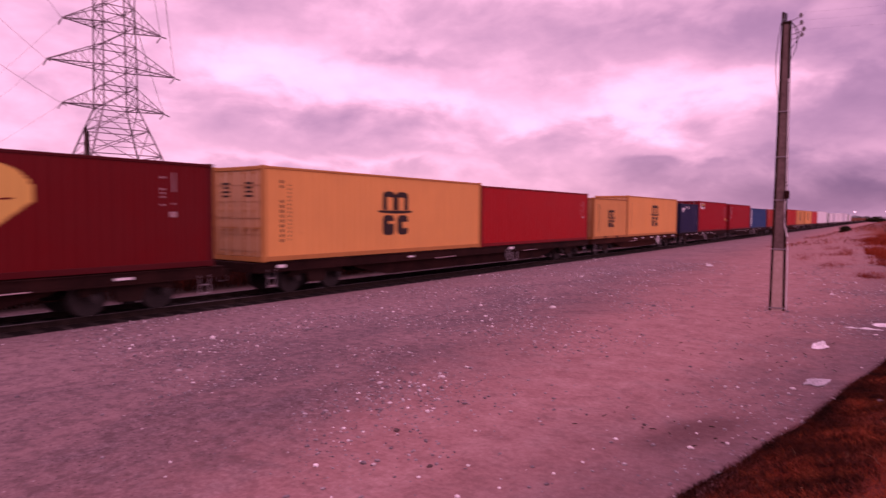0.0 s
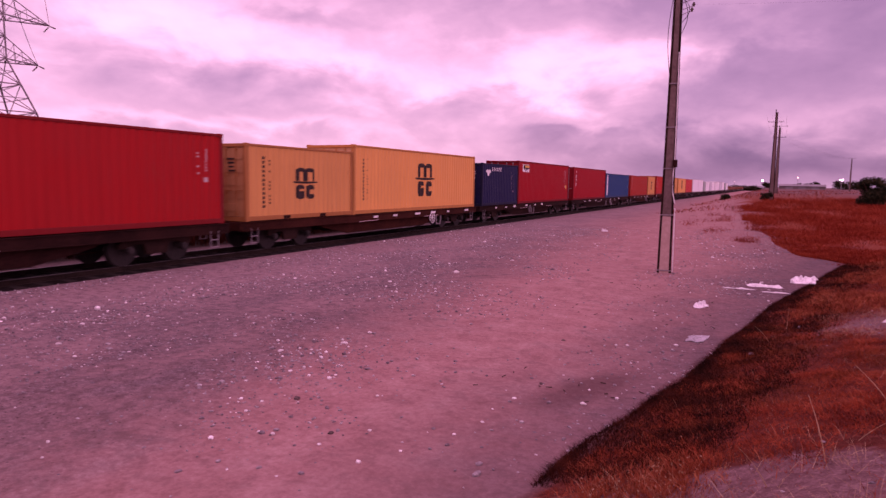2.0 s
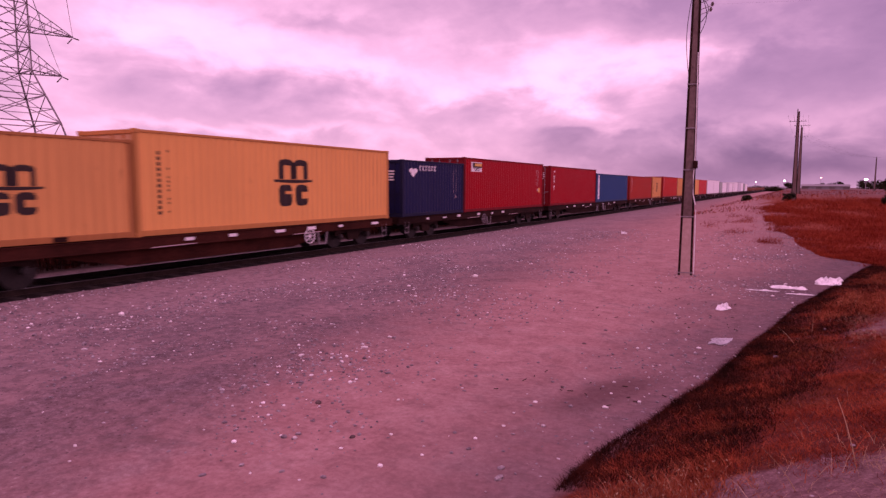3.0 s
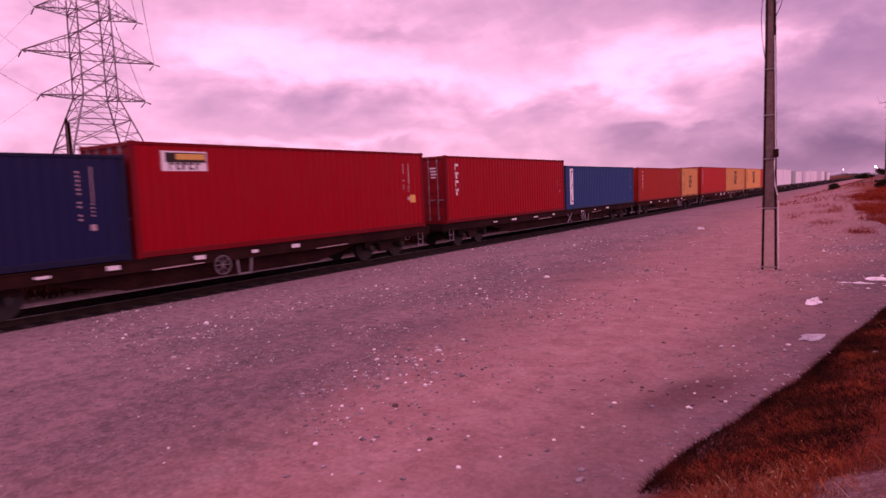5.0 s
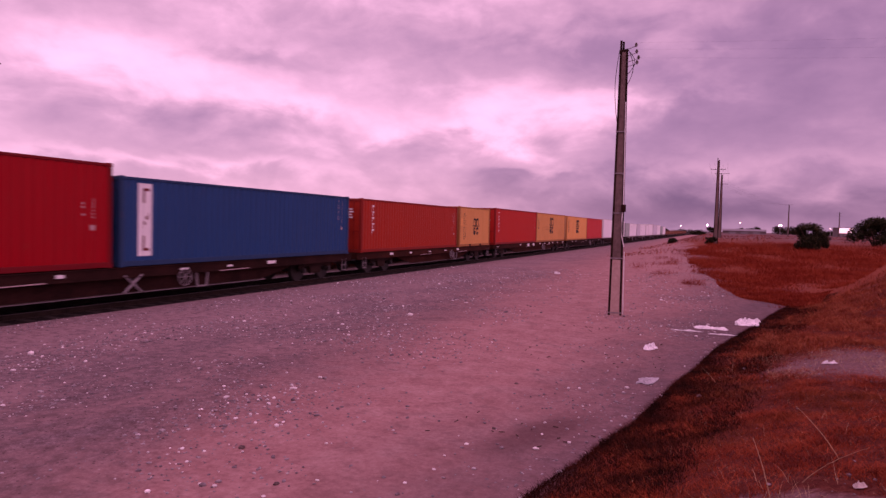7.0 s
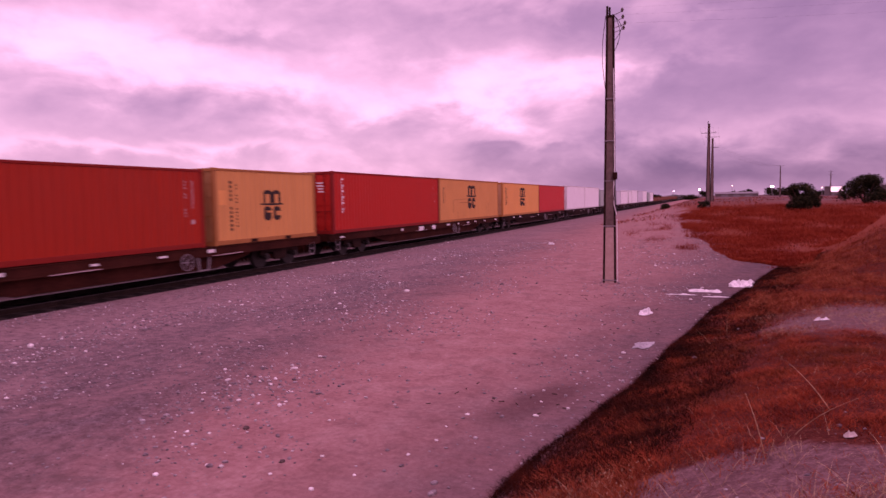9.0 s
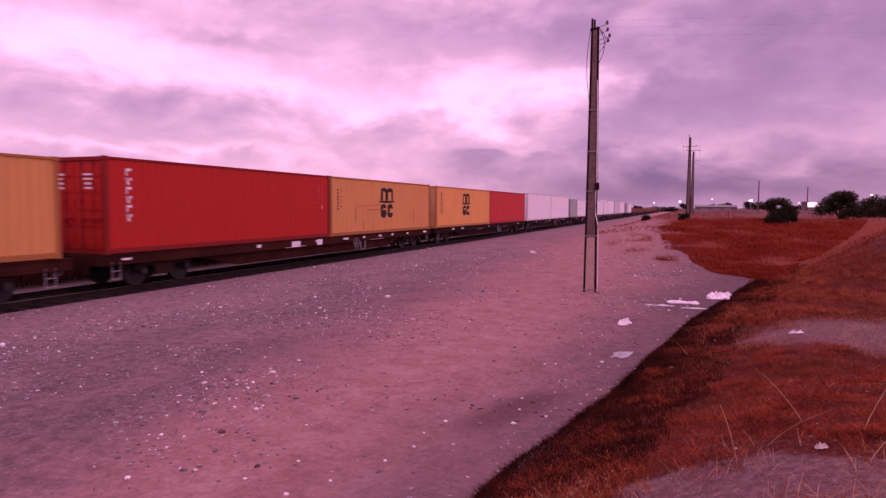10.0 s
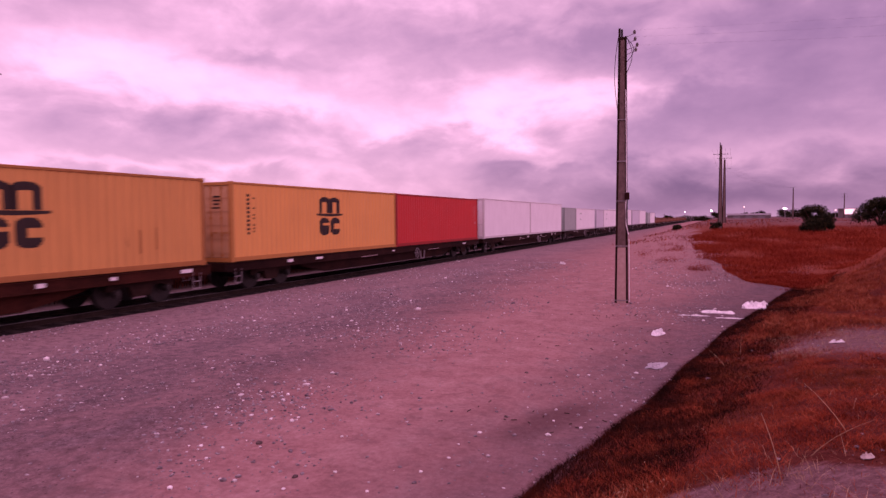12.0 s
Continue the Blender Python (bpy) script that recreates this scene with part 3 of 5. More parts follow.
def column_of_marks(b, y, z0, z1, size, gap, rng, skip=0.1):
    z = z1
    while z - size > z0:
        if rng.random() > skip:
            w = size * rng.uniform(0.75, 1.0)
            patch(b, y - w / 2, y + w / 2, z - size * 0.85, z - size * 0.15)
        z -= size + gap


def emblem_pieces(yc, zc, w, h):
    """The shipping line's dark emblem, as (y0, y1, spans) pieces: a double arch on a rule, and two rounded, slit blocks under it."""
    top, rule = zc + h / 2, zc + h * 0.03
    thick = h * 0.045

    def arch(side):
        mid, half_w = yc + side * w * 0.215, w * 0.225
        foot = rule + thick

        def spans(v):
            d = min(1.0, abs(v - mid) / half_w)
            crown = top - h * 0.10 * (1 - math.sqrt(1 - d * d))
            if d > 0.46:
                return [(foot, crown)]
            return [(crown - h * 0.13, crown)]
        return mid - half_w, mid + half_w, spans

    def rounded(y, half_w, z0, z1, slits):
        def spans(v):
            d = min(1.0, abs(v - y) / half_w)
            cut = (z1 - z0) * 0.30 * (1 - math.sqrt(1 - d ** 3))
            out = [(z0 + cut, z1 - cut)]
            for a, c, f0, f1 in slits:
                if y + a * half_w <= v <= y + c * half_w:
                    za, zb = z0 + (z1 - z0) * f0, z0 + (z1 - z0) * f1
                    out = [q for p0, p1 in out for q in ((p0, min(p1, za)), (max(p0, zb), p1)) if q[1] > q[0]]
            return out
        return y - half_w, y + half_w, spans

    z0, z1 = zc - h / 2, rule - h * 0.07
    bow = lambda v: [(rule - thick * 0.6 + h * 0.03 * ((v - yc) / (w * 0.58)) ** 2 - h * 0.01, rule + thick * 0.8)]
    return [arch(-1), arch(1), (yc - w * 0.58, yc + w * 0.58, bow),
            rounded(yc - w * 0.24, w * 0.20, z0, z1, [(-0.15, 1.0, 0.56, 0.70)]),
            rounded(yc + w * 0.24, w * 0.20, z0, z1, [(-0.15, 1.0, 0.34, 0.66)])]


def container(y_start, feet, tall, mat, label, marks=(), door=True, pockets=False, seed=0):
    length = 12.192 if feet == 40 else 6.058
    top = tall
    rng = random.Random(seed)
    trim = TRIM[mat]
    home = pose(TRACK_X, y_start, DECK_Z)
    box = thing("shipping_container", label, "shipping container", "containers on the train", at=home)
    MOVERS.append((box, y_start, DECK_Z))
    for face in (1, -1):
        part("side_panel", side_sheet(length, 0.16, top - 0.08, face), mat, box)
        rail = Build()
        rail.box(*sorted((face * (HALF - 0.06), face * HALF)), 0.1, length - 0.1, 0.02, 0.17, 0.008)
        bottom = part("bottom_rail", rail, trim, box)
        if pockets and face > 0:
            for k in (-1, 1):
                slot = Build()
                c = length / 2 + k * 1.03
                slot.box(HALF - 0.02, HALF + 0.003, c - 0.18, c + 0.18, 0.03, 0.15)
                part("fork_pocket", slot, STEEL, bottom, "dark forklift pocket")
        rail = Build()
        rail.box(*sorted((face * (HALF - 0.06), face * HALF)), 0.1, length - 0.1, top - 0.09, top - 0.012, 0.008)
        part("top_rail", rail, trim, box)
    roof = Build()
    ys = rib_stops(0.05, length - 0.05)
    for y in ys:
        z = top - 0.012 - rib_depth(y) * 0.5
        roof.v += [(-HALF + 0.04, y, z), (HALF - 0.04, y, z)]
    roof.f = [(2 * i, 2 * i + 1, 2 * i + 3, 2 * i + 2) for i in range(len(ys) - 1)]
    part("roof", roof, mat, box)
    floor = Build()
    floor.box(-HALF + 0.05, HALF - 0.05, 0.05, length - 0.05, 0.05, 0.14)
    part("floor", floor, STEEL, box)
    for x in (-HALF + 0.075, HALF - 0.075):
        for y in (0.075, length - 0.075):
            post = Build()
            post.box(x - 0.072, x + 0.072, y - 0.072, y + 0.072, 0.11, top - 0.11, 0.012)
            post = part("corner_post", post, trim, box)
            for z in (0.06, top - 0.055):
                cast = Build()
                cast.box(x - 0.078, x + 0.078, y - 0.082, y + 0.082, z - 0.06, z + 0.06, 0.01)
                part("corner_casting", cast, trim, post)
    part("end_wall", end_sheet(length, 2 * HALF - 0.24, 0.12, top - 0.1, 1), mat, box)
    for y in (0.04, length - 0.06):
        for z0, z1 in ((0.0, 0.15), (top - 0.13, top - 0.015)):
            head = Build()
            head.box(-HALF + 0.14, HALF - 0.14, y - 0.035, y + 0.05, z0, z1, 0.008)
            part("end_beam", head, trim, box)
    if door:
        for k in (-1, 1):
            leaf = Build()
            x0, x1 = sorted((k * 0.012, k * (HALF - 0.15)))
            leaf.box(x0, x1, 0.045, 0.085, 0.16, top - 0.14, 0.006)
            for i in range(5):
                z = 0.32 + i * (top - 0.6) / 4.6
                leaf.box(x0 + 0.06, x1 - 0.06, 0.028, 0.05, z, z + (top - 0.6) / 7.5, 0.004)
            leaf = part("door", leaf, DOOR_PAINT.get(mat, mat), box)
            for d in (0.32, 0.78):
                bar = Build()
                x = k * d
                bar.rod((x, 0.0, 0.13), (x, 0.0, top - 0.1), 0.017)
                for z in (0.2, 0.9, 1.5, top - 0.25):
                    bar.box(x - 0.04, x + 0.04, -0.015, 0.03, z, z + 0.07)
                bar.box(x - 0.02, x + 0.30, -0.03, -0.012, 1.0, 1.04)
                part("lock_rod", bar, GALVANISED if mat is RED else trim, leaf, "upright locking rod")
            plate = Build()
            for i in range(4):
                z = top - 0.55 - i * 0.13
                plate.box(k * 0.55 - rng.uniform(0.1, 0.22), k * 0.55 + rng.uniform(0.1, 0.22), 0.02, 0.026, z, z + 0.06)
            part("door_marking", plate, MARK_DARK if mat in (YELLOW, YELLOW_WORN, WHITE, LAVENDER) else MARK_WHITE, leaf)
    else:
        part("end_wall", end_sheet(0.0, 2 * HALF - 0.24, 0.12, top - 0.1, -1), mat, box)
    for layer, (kind, mark_mat, *at) in enumerate(marks):
        b = Build()
        if kind == "emblem":
            for y0, y1, spans in emblem_pieces(at[0], at[1], *((1.72, 1.62) if feet == 40 else (1.2, 1.15))):
                piece = painted(Build(), y0, y1, spans)
                part("emblem_bar", piece, mark_mat, box)
            continue
        if kind == "columns":
            y, z0, z1 = at
            column_of_marks(b, y, z0, z1, 0.13, 0.02, rng, 0.04)
            column_of_marks(b, y + 0.30, z0 + 0.15, z1 - 0.12, 0.08, 0.04, rng, 0.2)
        elif kind == "code":
            y, z0, z1 = at
            mark_mat = MARK_FADED if mark_mat is MARK_WHITE else mark_mat
            column_of_marks(b, y, z0, z1, 0.07, 0.03, rng, 0.25)
            patch(b, y + 0.30, y + 0.335, z0 + 0.45, z1)
            column_of_marks(b, y + 0.30, z0 + 0.05, z0 + 0.45, 0.06, 0.03, rng, 0.3)
            patch(b, y + 0.22, y + 0.36, z0 - 0.20, z0 - 0.06)
        elif kind == "letters":
            y, z, n, size = at
            for i in range(n):
                patch(b, y + i * size * 1.15, y + i * size * 1.15 + size * 0.3, z, z + size)
                patch(b, y + i * size * 1.15, y + i * size * 1.15 + size * 0.9, z + size * 0.75, z + size)
                if i % 2:
                    patch(b, y + i * size * 1.15, y + i * size * 1.15 + size * 0.9, z, z + size * 0.22)
        elif kind == "stack":
            y, z1, n, size = at
            for i in range(n):
                z = z1 - i * size * 1.12
                patch(b, y, y + size * 0.85, z - size * 0.32, z)
                patch(b, y + (size * 0.25 if i % 2 else 0), y + size * (0.6 if i % 2 else 0.32), z - size * 0.88, z)
        elif kind == "panel":
            y0, y1, z0, z1 = at
            patch(b, y0, y1, z0, z1)
        elif kind == "disc":
            y, z, r = at

            def round_span(v, y=y, z=z, r=r):
                d = abs(v - y) / r
                if d >= 1:
                    return []
                # two lobes above, drawn in to a point below
                hi = 0.30 + 0.36 * math.sqrt(max(0.0, 1 - (2 * d - 1) ** 2))
                lo = -0.55 + d * 0.75
                return [(z + lo * r, z + hi * r)] if lo < hi else []

            painted(b, y - r, y + r, round_span)
        elif kind == "slash":
            y0, z0, y1, z1, w = at
            painted(b, min(y0, y1), max(y0, y1),
                    lambda v: [(z0 + (z1 - z0) * (v - y0) / (y1 - y0) - w, z0 + (z1 - z0) * (v - y0) / (y1 - y0) + w)])
        lift = 0.0015 * layer
        ob = part("marking", b, mark_mat, box, "painted emblem" if kind in ("emblem", "disc") else "")
        ob.location.x = lift
        if kind in ("columns", "code", "letters", "stack"):
            ob["kind"] = "stuff"
    return box


def bogie(parent, yc):
    bolster = Build()
    bolster.box(-1.05, 1.05, yc - 0.16, yc + 0.16, 0.62, 0.86, 0.02)
    bolster.rod((0, yc, 0.86), (0, yc, 0.95), 0.2, 12)
    frame_part = part("bogie", bolster, BOGIE, parent, "grimy cast steel three-piece bogie")
    for s in (-1, 1):
        x = s * 0.98
        side = Build()
        side.sweep([(yc - 1.18, 0.52), (yc - 1.18, 0.66), (yc - 0.8, 0.80), (yc - 0.3, 0.86), (yc + 0.3, 0.86), (yc + 0.8, 0.80),
                    (yc + 1.18, 0.66), (yc + 1.18, 0.52), (yc + 0.95, 0.5), (yc + 0.75, 0.60), (yc + 0.42, 0.60), (yc + 0.32, 0.30),
                    (yc - 0.32, 0.30), (yc - 0.42, 0.60), (yc - 0.75, 0.60), (yc - 0.95, 0.5)], x - 0.07, x + 0.07)
        part("side_frame", side, BOGIE, frame_part)
        for k in (-0.16, 0.0, 0.16):
            coil = Build()
            for i in range(5):
                coil.rod((x, yc + k, 0.34 + i * 0.05), (x, yc + k, 0.37 + i * 0.05), 0.065, 8)
            part("spring", coil, WHEEL, frame_part)
        for a in (-0.9, 0.9):
            cap = Build()
            cap.rod((x - 0.02, yc + a, 0.45), (x + s * 0.16, yc + a, 0.45), 0.11, 10)
            cap.rod((x + s * 0.16, yc + a, 0.45), (x + s * 0.19, yc + a, 0.45), 0.07, 10)
            part("axle_box", cap, WHEEL, frame_part)
    for a in (-0.9, 0.9):
        w = Build()
        w.rod((-0.9, 0, 0), (0.9, 0, 0), 0.075, 8)
        for s in (-1, 1):
            x = s * 0.7175
            w.rod((x - 0.062, 0, 0), (x + 0.062, 0, 0), 0.45, 28)
            w.rod((x - s * 0.062, 0, 0), (x - s * 0.085, 0, 0), 0.478, 28)
            w.rod((x + s * 0.062, 0, 0), (x + s * 0.075, 0, 0), 0.16, 12)
            for i in range(5):
                t = i * math.tau / 5
                w.box(x + s * 0.055 - 0.012, x + s * 0.055 + 0.012, 0.27 * math.cos(t) - 0.05, 0.27 * math.cos(t) + 0.05,
                      0.27 * math.sin(t) - 0.05, 0.27 * math.sin(t) + 0.05)
        wheelset = part("wheelset", w, WHEEL, frame_part)
        wheelset.location = (0, yc + a, 0.45)
        WHEELSETS.append((wheelset, yc + a))


def wagon(y0, y1, mat, label, style="plain", seed=0, posts=False, wheel_at=None):
    """A container flat. Heights are above the rail; y from its leading end."""
    rng = random.Random(seed)
    length = y1 - y0
    car = thing("container_wagon", label, "rail wagon", "wagons of the train", at=pose(TRACK_X, y0, RAIL_Z))
    MOVERS.append((car, y0, RAIL_Z))
    top = DECK_Z - RAIL_Z - 0.004
    belly = Build()
    belly.sweep([(0.3, top - 0.02), (length - 0.3, top - 0.02), (length - 0.3, top - 0.26), (length - 4.2, top - 0.30),
                 (length - 6.0, top - 0.66), (6.0, top - 0.66), (4.2, top - 0.30), (0.3, top - 0.26)], -0.4, 0.4)
    part("centre_sill", belly, mat, car)
    for s in (-1, 1):
        sill = Build()
        x = s * 1.16
        sill.box(x - 0.045, x + 0.045, 0.12, length - 0.12, top - 0.30, top, 0.006)
        sill.box(*sorted((x - s * 0.045, x + s * 0.075)), 0.12, length - 0.12, top - 0.31, top - 0.285)
        sill.box(*sorted((x - s * 0.045, x + s * 0.075)), 0.12, length - 0.12, top - 0.03, top - 0.004)
        sill = part("side_sill", sill, mat, car)
        y = 0.9
        while y < length - 0.9:
            if rng.random() < 0.55:
                w = rng.choice((0.22, 0.32, 0.45))
                strip = Build()
                z = top - 0.185
                strip.box(*sorted((x + s * 0.046, x + s * 0.080)), y, y + w, z, z + rng.choice((0.06, 0.09, 0.11)))
                part("reflector", strip, MARK_WHITE, sill, "pale reflective marker")
            y += rng.uniform(1.5, 2.6)
        for y in (0.55, length - 0.85):
            rung = Build()
            xx = s * 1.2
            for d in (0.0, 0.30):
                rung.rod((xx, y + d, top - 0.22), (xx, y + d, 0.30), 0.016)
            for z in (0.32, 0.55):
                rung.rod((xx, y, z), (xx, y + 0.30, z), 0.018)
            part("step", rung, GALVANISED, car, "pale steel shunter's step")
    y = 1.2
    while y < length - 1:
        cross = Build()
        cross.box(-1.12, 1.12, y - 0.05, y + 0.05, top - 0.2, top - 0.03, 0.006)
        part("cross_bearer", cross, mat, car)
        y += 2.9
    for y in (0.06, length - 0.18):
        beam = Build()
        beam.box(-1.2, 1.2, y, y + 0.12, top - 0.30, top - 0.004, 0.008)
        part("headstock", beam, mat, car)
    for y, d in ((0.06, -1), (length - 0.06, 1)):
        hook = Build()
        hook.box(-0.09, 0.09, *sorted((y, y + d * 0.42)), top - 0.40, top - 0.22, 0.015)
        hook.box(-0.17, 0.17, *sorted((y + d * 0.36, y + d * 0.62)), top - 0.44, top - 0.18, 0.03)
        part("coupler", hook, BOGIE, car)
        hose = Build()
        hose.rod((0.4, y, top - 0.3), (0.42, y + d * 0.25, top - 0.62), 0.025)
        part("brake_hose", hose, STEEL, car)
    for y in (2.7, length - 2.7):
        bogie(car, y)
    # brake gear under the deck
    tank = Build()
    tank.rod((0.75, length * 0.42, 0.52), (0.75, length * 0.42 + 1.0, 0.52), 0.2, 14)
    part("air_reservoir", tank, STEEL, car)
    rig = Build()
    rig.rod((0.5, 3.4, 0.42), (0.5, length - 3.4, 0.42), 0.02)
    rig.box(0.55, 0.95, length * 0.55, length * 0.55 + 0.5, 0.42, 0.78, 0.02)
    part("brake_rigging", rig, STEEL, car)
    hand = Build()
    hy = wheel_at or length * 0.6
    hand.ring((1.24, hy, 0.62), 0.27, 0.018, 24)
    for i in range(4):
        a = i * math.pi / 4
        hand.rod((1.24, hy - 0.25 * math.cos(a), 0.62 - 0.25 * math.sin(a)), (1.24, hy + 0.25 * math.cos(a), 0.62 + 0.25 * math.sin(a)), 0.012, 5)
    hand.rod((0.8, hy, 0.62), (1.24, hy, 0.62), 0.025)
    part("brake_wheel", hand, MARK_WHITE if wheel_at == 13.4 else GALVANISED, car, "spoked brake wheel")
    bracket = Build()
    for d in (-1, 1):
        bracket.sweep([(hy + 0.78 + d * 0.27 - 0.03, top - 0.2), (hy + 0.78 + d * 0.27 + 0.03, top - 0.2), (hy + 0.78 + d * 0.2 + 0.03, 0.26), (hy + 0.78 + d * 0.2 - 0.03, 0.26)], 1.16, 1.20)
    bracket.box(1.16, 1.20, hy + 0.58, hy + 0.98, 0.26, 0.31)
    bracket.box(1.16, 1.20, hy + 0.50, hy + 1.06, top - 0.25, top - 0.2)
    part("wheel_bracket", bracket, GALVANISED, car)
    if not posts:
        # deep fish-bellied girders between the bogies, with pale strips for light on their edges
        for s in (-1, 1):
            girder = Build()
            x = s * 1.02
            girder.sweep([(4.3, top - 0.28), (length - 4.3, top - 0.28), (length - 4.6, top - 0.42), (length - 6.2, 0.30), (6.2, 0.30), (4.6, top - 0.42)], x - 0.03, x + 0.03)
            girder = part("side_girder", girder, mat, car, "rust-brown fish-bellied girder" if mat is RUST_STEEL else "grimy dark fish-bellied girder")
            flange = Build()
            flange.box(x - 0.06, x + 0.06, 6.2, length - 6.2, 0.285, 0.30)
            part("bottom_flange", flange, RAIL, girder, "worn steel bottom flange")
            # pale rods painted as the glint along the flange
            for a in (0.36, 0.66):
                edge = Build()
                y = length * a
                edge.rod((s * 1.235, y, top - 0.30), (s * 1.235, y + 1.5, top - 0.285), 0.014, 5)
                part("edge_strip", edge, MARK_FADED, girder, "pale strip drawing light caught on the edge")
    if style == "plates":
        for a, w, h in ((9.5, 0.62, 0.24), (11.45, 0.42, 0.24)):
            plate = Build()
            plate.box(1.236, 1.25, a, a + w, top - 0.30, top - 0.06)
            part("placard", plate, MARK_WHITE, car, "white data placard")
    if style == "cross":
        star = Build()
        c = 13.3
        for d in (-1, 1):
            star.rod((1.2, c - 0.3, 0.55 - d * 0.25), (1.2, c + 0.3, 0.55 + d * 0.25), 0.035)
        part("cross_brace", star, GALVANISED, car, "pale crossed brace")
    if posts:
        y = 0.6
        while y < length:
            for s in (-1, 1):
                post = Build()
                post.box(s * 1.15 - 0.05, s * 1.15 + 0.05, y - 0.06, y + 0.06, top, top + 1.3)
                part("stanchion", post, FLAT_RUST, car, "rust-orange stanchion")
            y += 3.1
        load = Build()
        load.box(-1.1, 1.1, 0.5, length - 0.5, top, top + 0.62, 0.02)
        part("deck_load", load, FLAT_RUST, car)
    return car


def line_marks(mat_mark, length):
    return [("emblem", mat_mark, length / 2 + 0.1, 1.5), ("columns", mat_mark, 0.74, 0.45, 2.5)]


RUSTY, DARK = "rust-brown steel container flat wagon with grimy bogies", "black grimy steel container flat wagon with white reflectors"
HIGH, LOW = 2.896, 2.591

# leading containers first; distances run back along the train from a point abreast of the camera
container(-1.54, 40, HIGH - 0.1, DARK_RED, "dark red corrugated container with a yellow heart-shaped emblem",
          [("disc", MARK_YELLOW, 5.95, 1.35, 1.75), ("slash", DARK_RED, 4.2, 1.5, 7.3, 1.75, 0.02), ("slash", DARK_RED, 4.2, 0.95, 6.9, 1.22, 0.02),
           ("code", MARK_WHITE, 10.7, 1.55, 2.5)], seed=1)
container(12.32, 40, HIGH, YELLOW, "ochre yellow high-cube container with a dark emblem", line_marks(MARK_DARK, 12.19), seed=2)
container(24.56, 40, HIGH - 0.1, BRICK_RED, "plain faded red corrugated container", [("code", MARK_WHITE, 11.2, 1.5, 2.3)], door=False, seed=3)
container(37.72, 20, LOW, YELLOW_WORN, "short ochre yellow container with a dark emblem", [("emblem", MARK_DARK, 3.05, 1.28), ("columns", MARK_DARK, 0.85, 0.4, 2.2)], pockets=True, seed=4)
container(43.84, 40, HIGH, YELLOW, "ochre yellow high-cube container with a dark emblem", line_marks(MARK_DARK, 12.19) + [("panel", YELLOW_WORN, 11.0, 11.06, 1.4, 2.5), ("panel", YELLOW_WORN, 11.3, 11.36, 1.5, 2.5)], seed=5)
container(57.17, 20, LOW, NAVY, "short navy blue container with white marks", [("disc", MARK_WHITE, 0.95, 2.0, 0.34), ("letters", MARK_WHITE, 1.5, 2.12, 6, 0.24), ("code", MARK_WHITE, 4.9, 1.0, 2.3)], seed=6)
container(63.36, 40, HIGH + 0.05, RED, "red high-cube container with a yellow and white panel", [("panel", MARK_WHITE, 0.85, 2.2, 2.2, 2.72), ("panel", MARK_DARK, 0.95, 2.15, 2.42, 2.68), ("panel", MARK_YELLOW, 1.25, 2.12, 2.50, 2.65),
          ("letters", MARK_DARK, 1.05, 2.24, 5, 0.17), ("code", MARK_WHITE, 10.9, 1.3, 2.5), ("panel", MARK_YELLOW, 11.25, 11.6, 1.0, 1.3)], seed=7)
container(77.15, 40, HIGH, RED, "bright red high-cube container with white upright lettering", [("stack", MARK_WHITE, 0.72, 2.55, 4, 0.32), ("code", MARK_WHITE, 11.3, 1.25, 1.9)], seed=8)
container(89.6, 40, LOW, BLUE, "blue container with a white upright panel", [("panel", MARK_WHITE, 0.62, 1.12, 0.3, 2.42), ("slash", DARK_RED, 0.8, 1.15, 0.98, 1.55, 0.05), ("panel", DARK_RED, 0.78, 0.86, 0.45, 0.9), ("panel", DARK_RED, 0.78, 1.0, 0.45, 0.53), ("panel", DARK_RED, 0.78, 0.86, 1.85, 2.28), ("panel", DARK_RED, 0.78, 1.0, 2.2, 2.28), ("code", MARK_WHITE, 11.3, 1.3, 2.4)], door=False, seed=9)
container(102.95, 40, LOW, ORANGE_RED, "orange-red container with white upright lettering", [("stack", MARK_WHITE, 1.0, 2.3, 5, 0.26), ("code", MARK_WHITE, 11.4, 1.0, 2.2)], seed=10)
container(115.62, 20, LOW + 0.08, YELLOW_WORN, "short ochre yellow container with a dark emblem", [("emblem", MARK_DARK, 3.15, 1.36), ("columns", MARK_DARK, 0.85, 0.4, 2.25), ("panel", YELLOW, 0.25, 0.62, 1.4, 1.9)], pockets=True, seed=11)
container(123.06, 40, HIGH - 0.08, ROSE_RED, "faded red container with white upright lettering", [("stack", MARK_WHITE, 0.75, 2.5, 6, 0.24), ("code", MARK_WHITE, 11.3, 1.5, 2.4)], seed=12)
container(135.36, 40, HIGH - 0.08, YELLOW_WORN, "stained ochre yellow container with a dark emblem", [("emblem", MARK_DARK, 6.0, 1.62), ("columns", MARK_DARK, 0.7, 1.2, 2.4), ("slash", TRIM[YELLOW_WORN], 2.4, 1.42, 5.2, 1.5, 0.012), ("panel", TRIM[YELLOW_WORN], 2.35, 2.42, 0.6, 1.4), ("panel", TRIM[YELLOW_WORN], 3.6, 5.4, 1.22, 1.26), ("panel", TRIM[YELLOW_WORN], 3.2, 3.26, 0.2, 0.7), ("panel", TRIM[YELLOW_WORN], 4.4, 4.46, 0.2, 0.6), ("panel", TRIM[YELLOW_WORN], 9.6, 9.68, 0.5, 1.2), ("panel", TRIM[YELLOW_WORN], 10.2, 10.26, 0.6, 1.25)], seed=13)
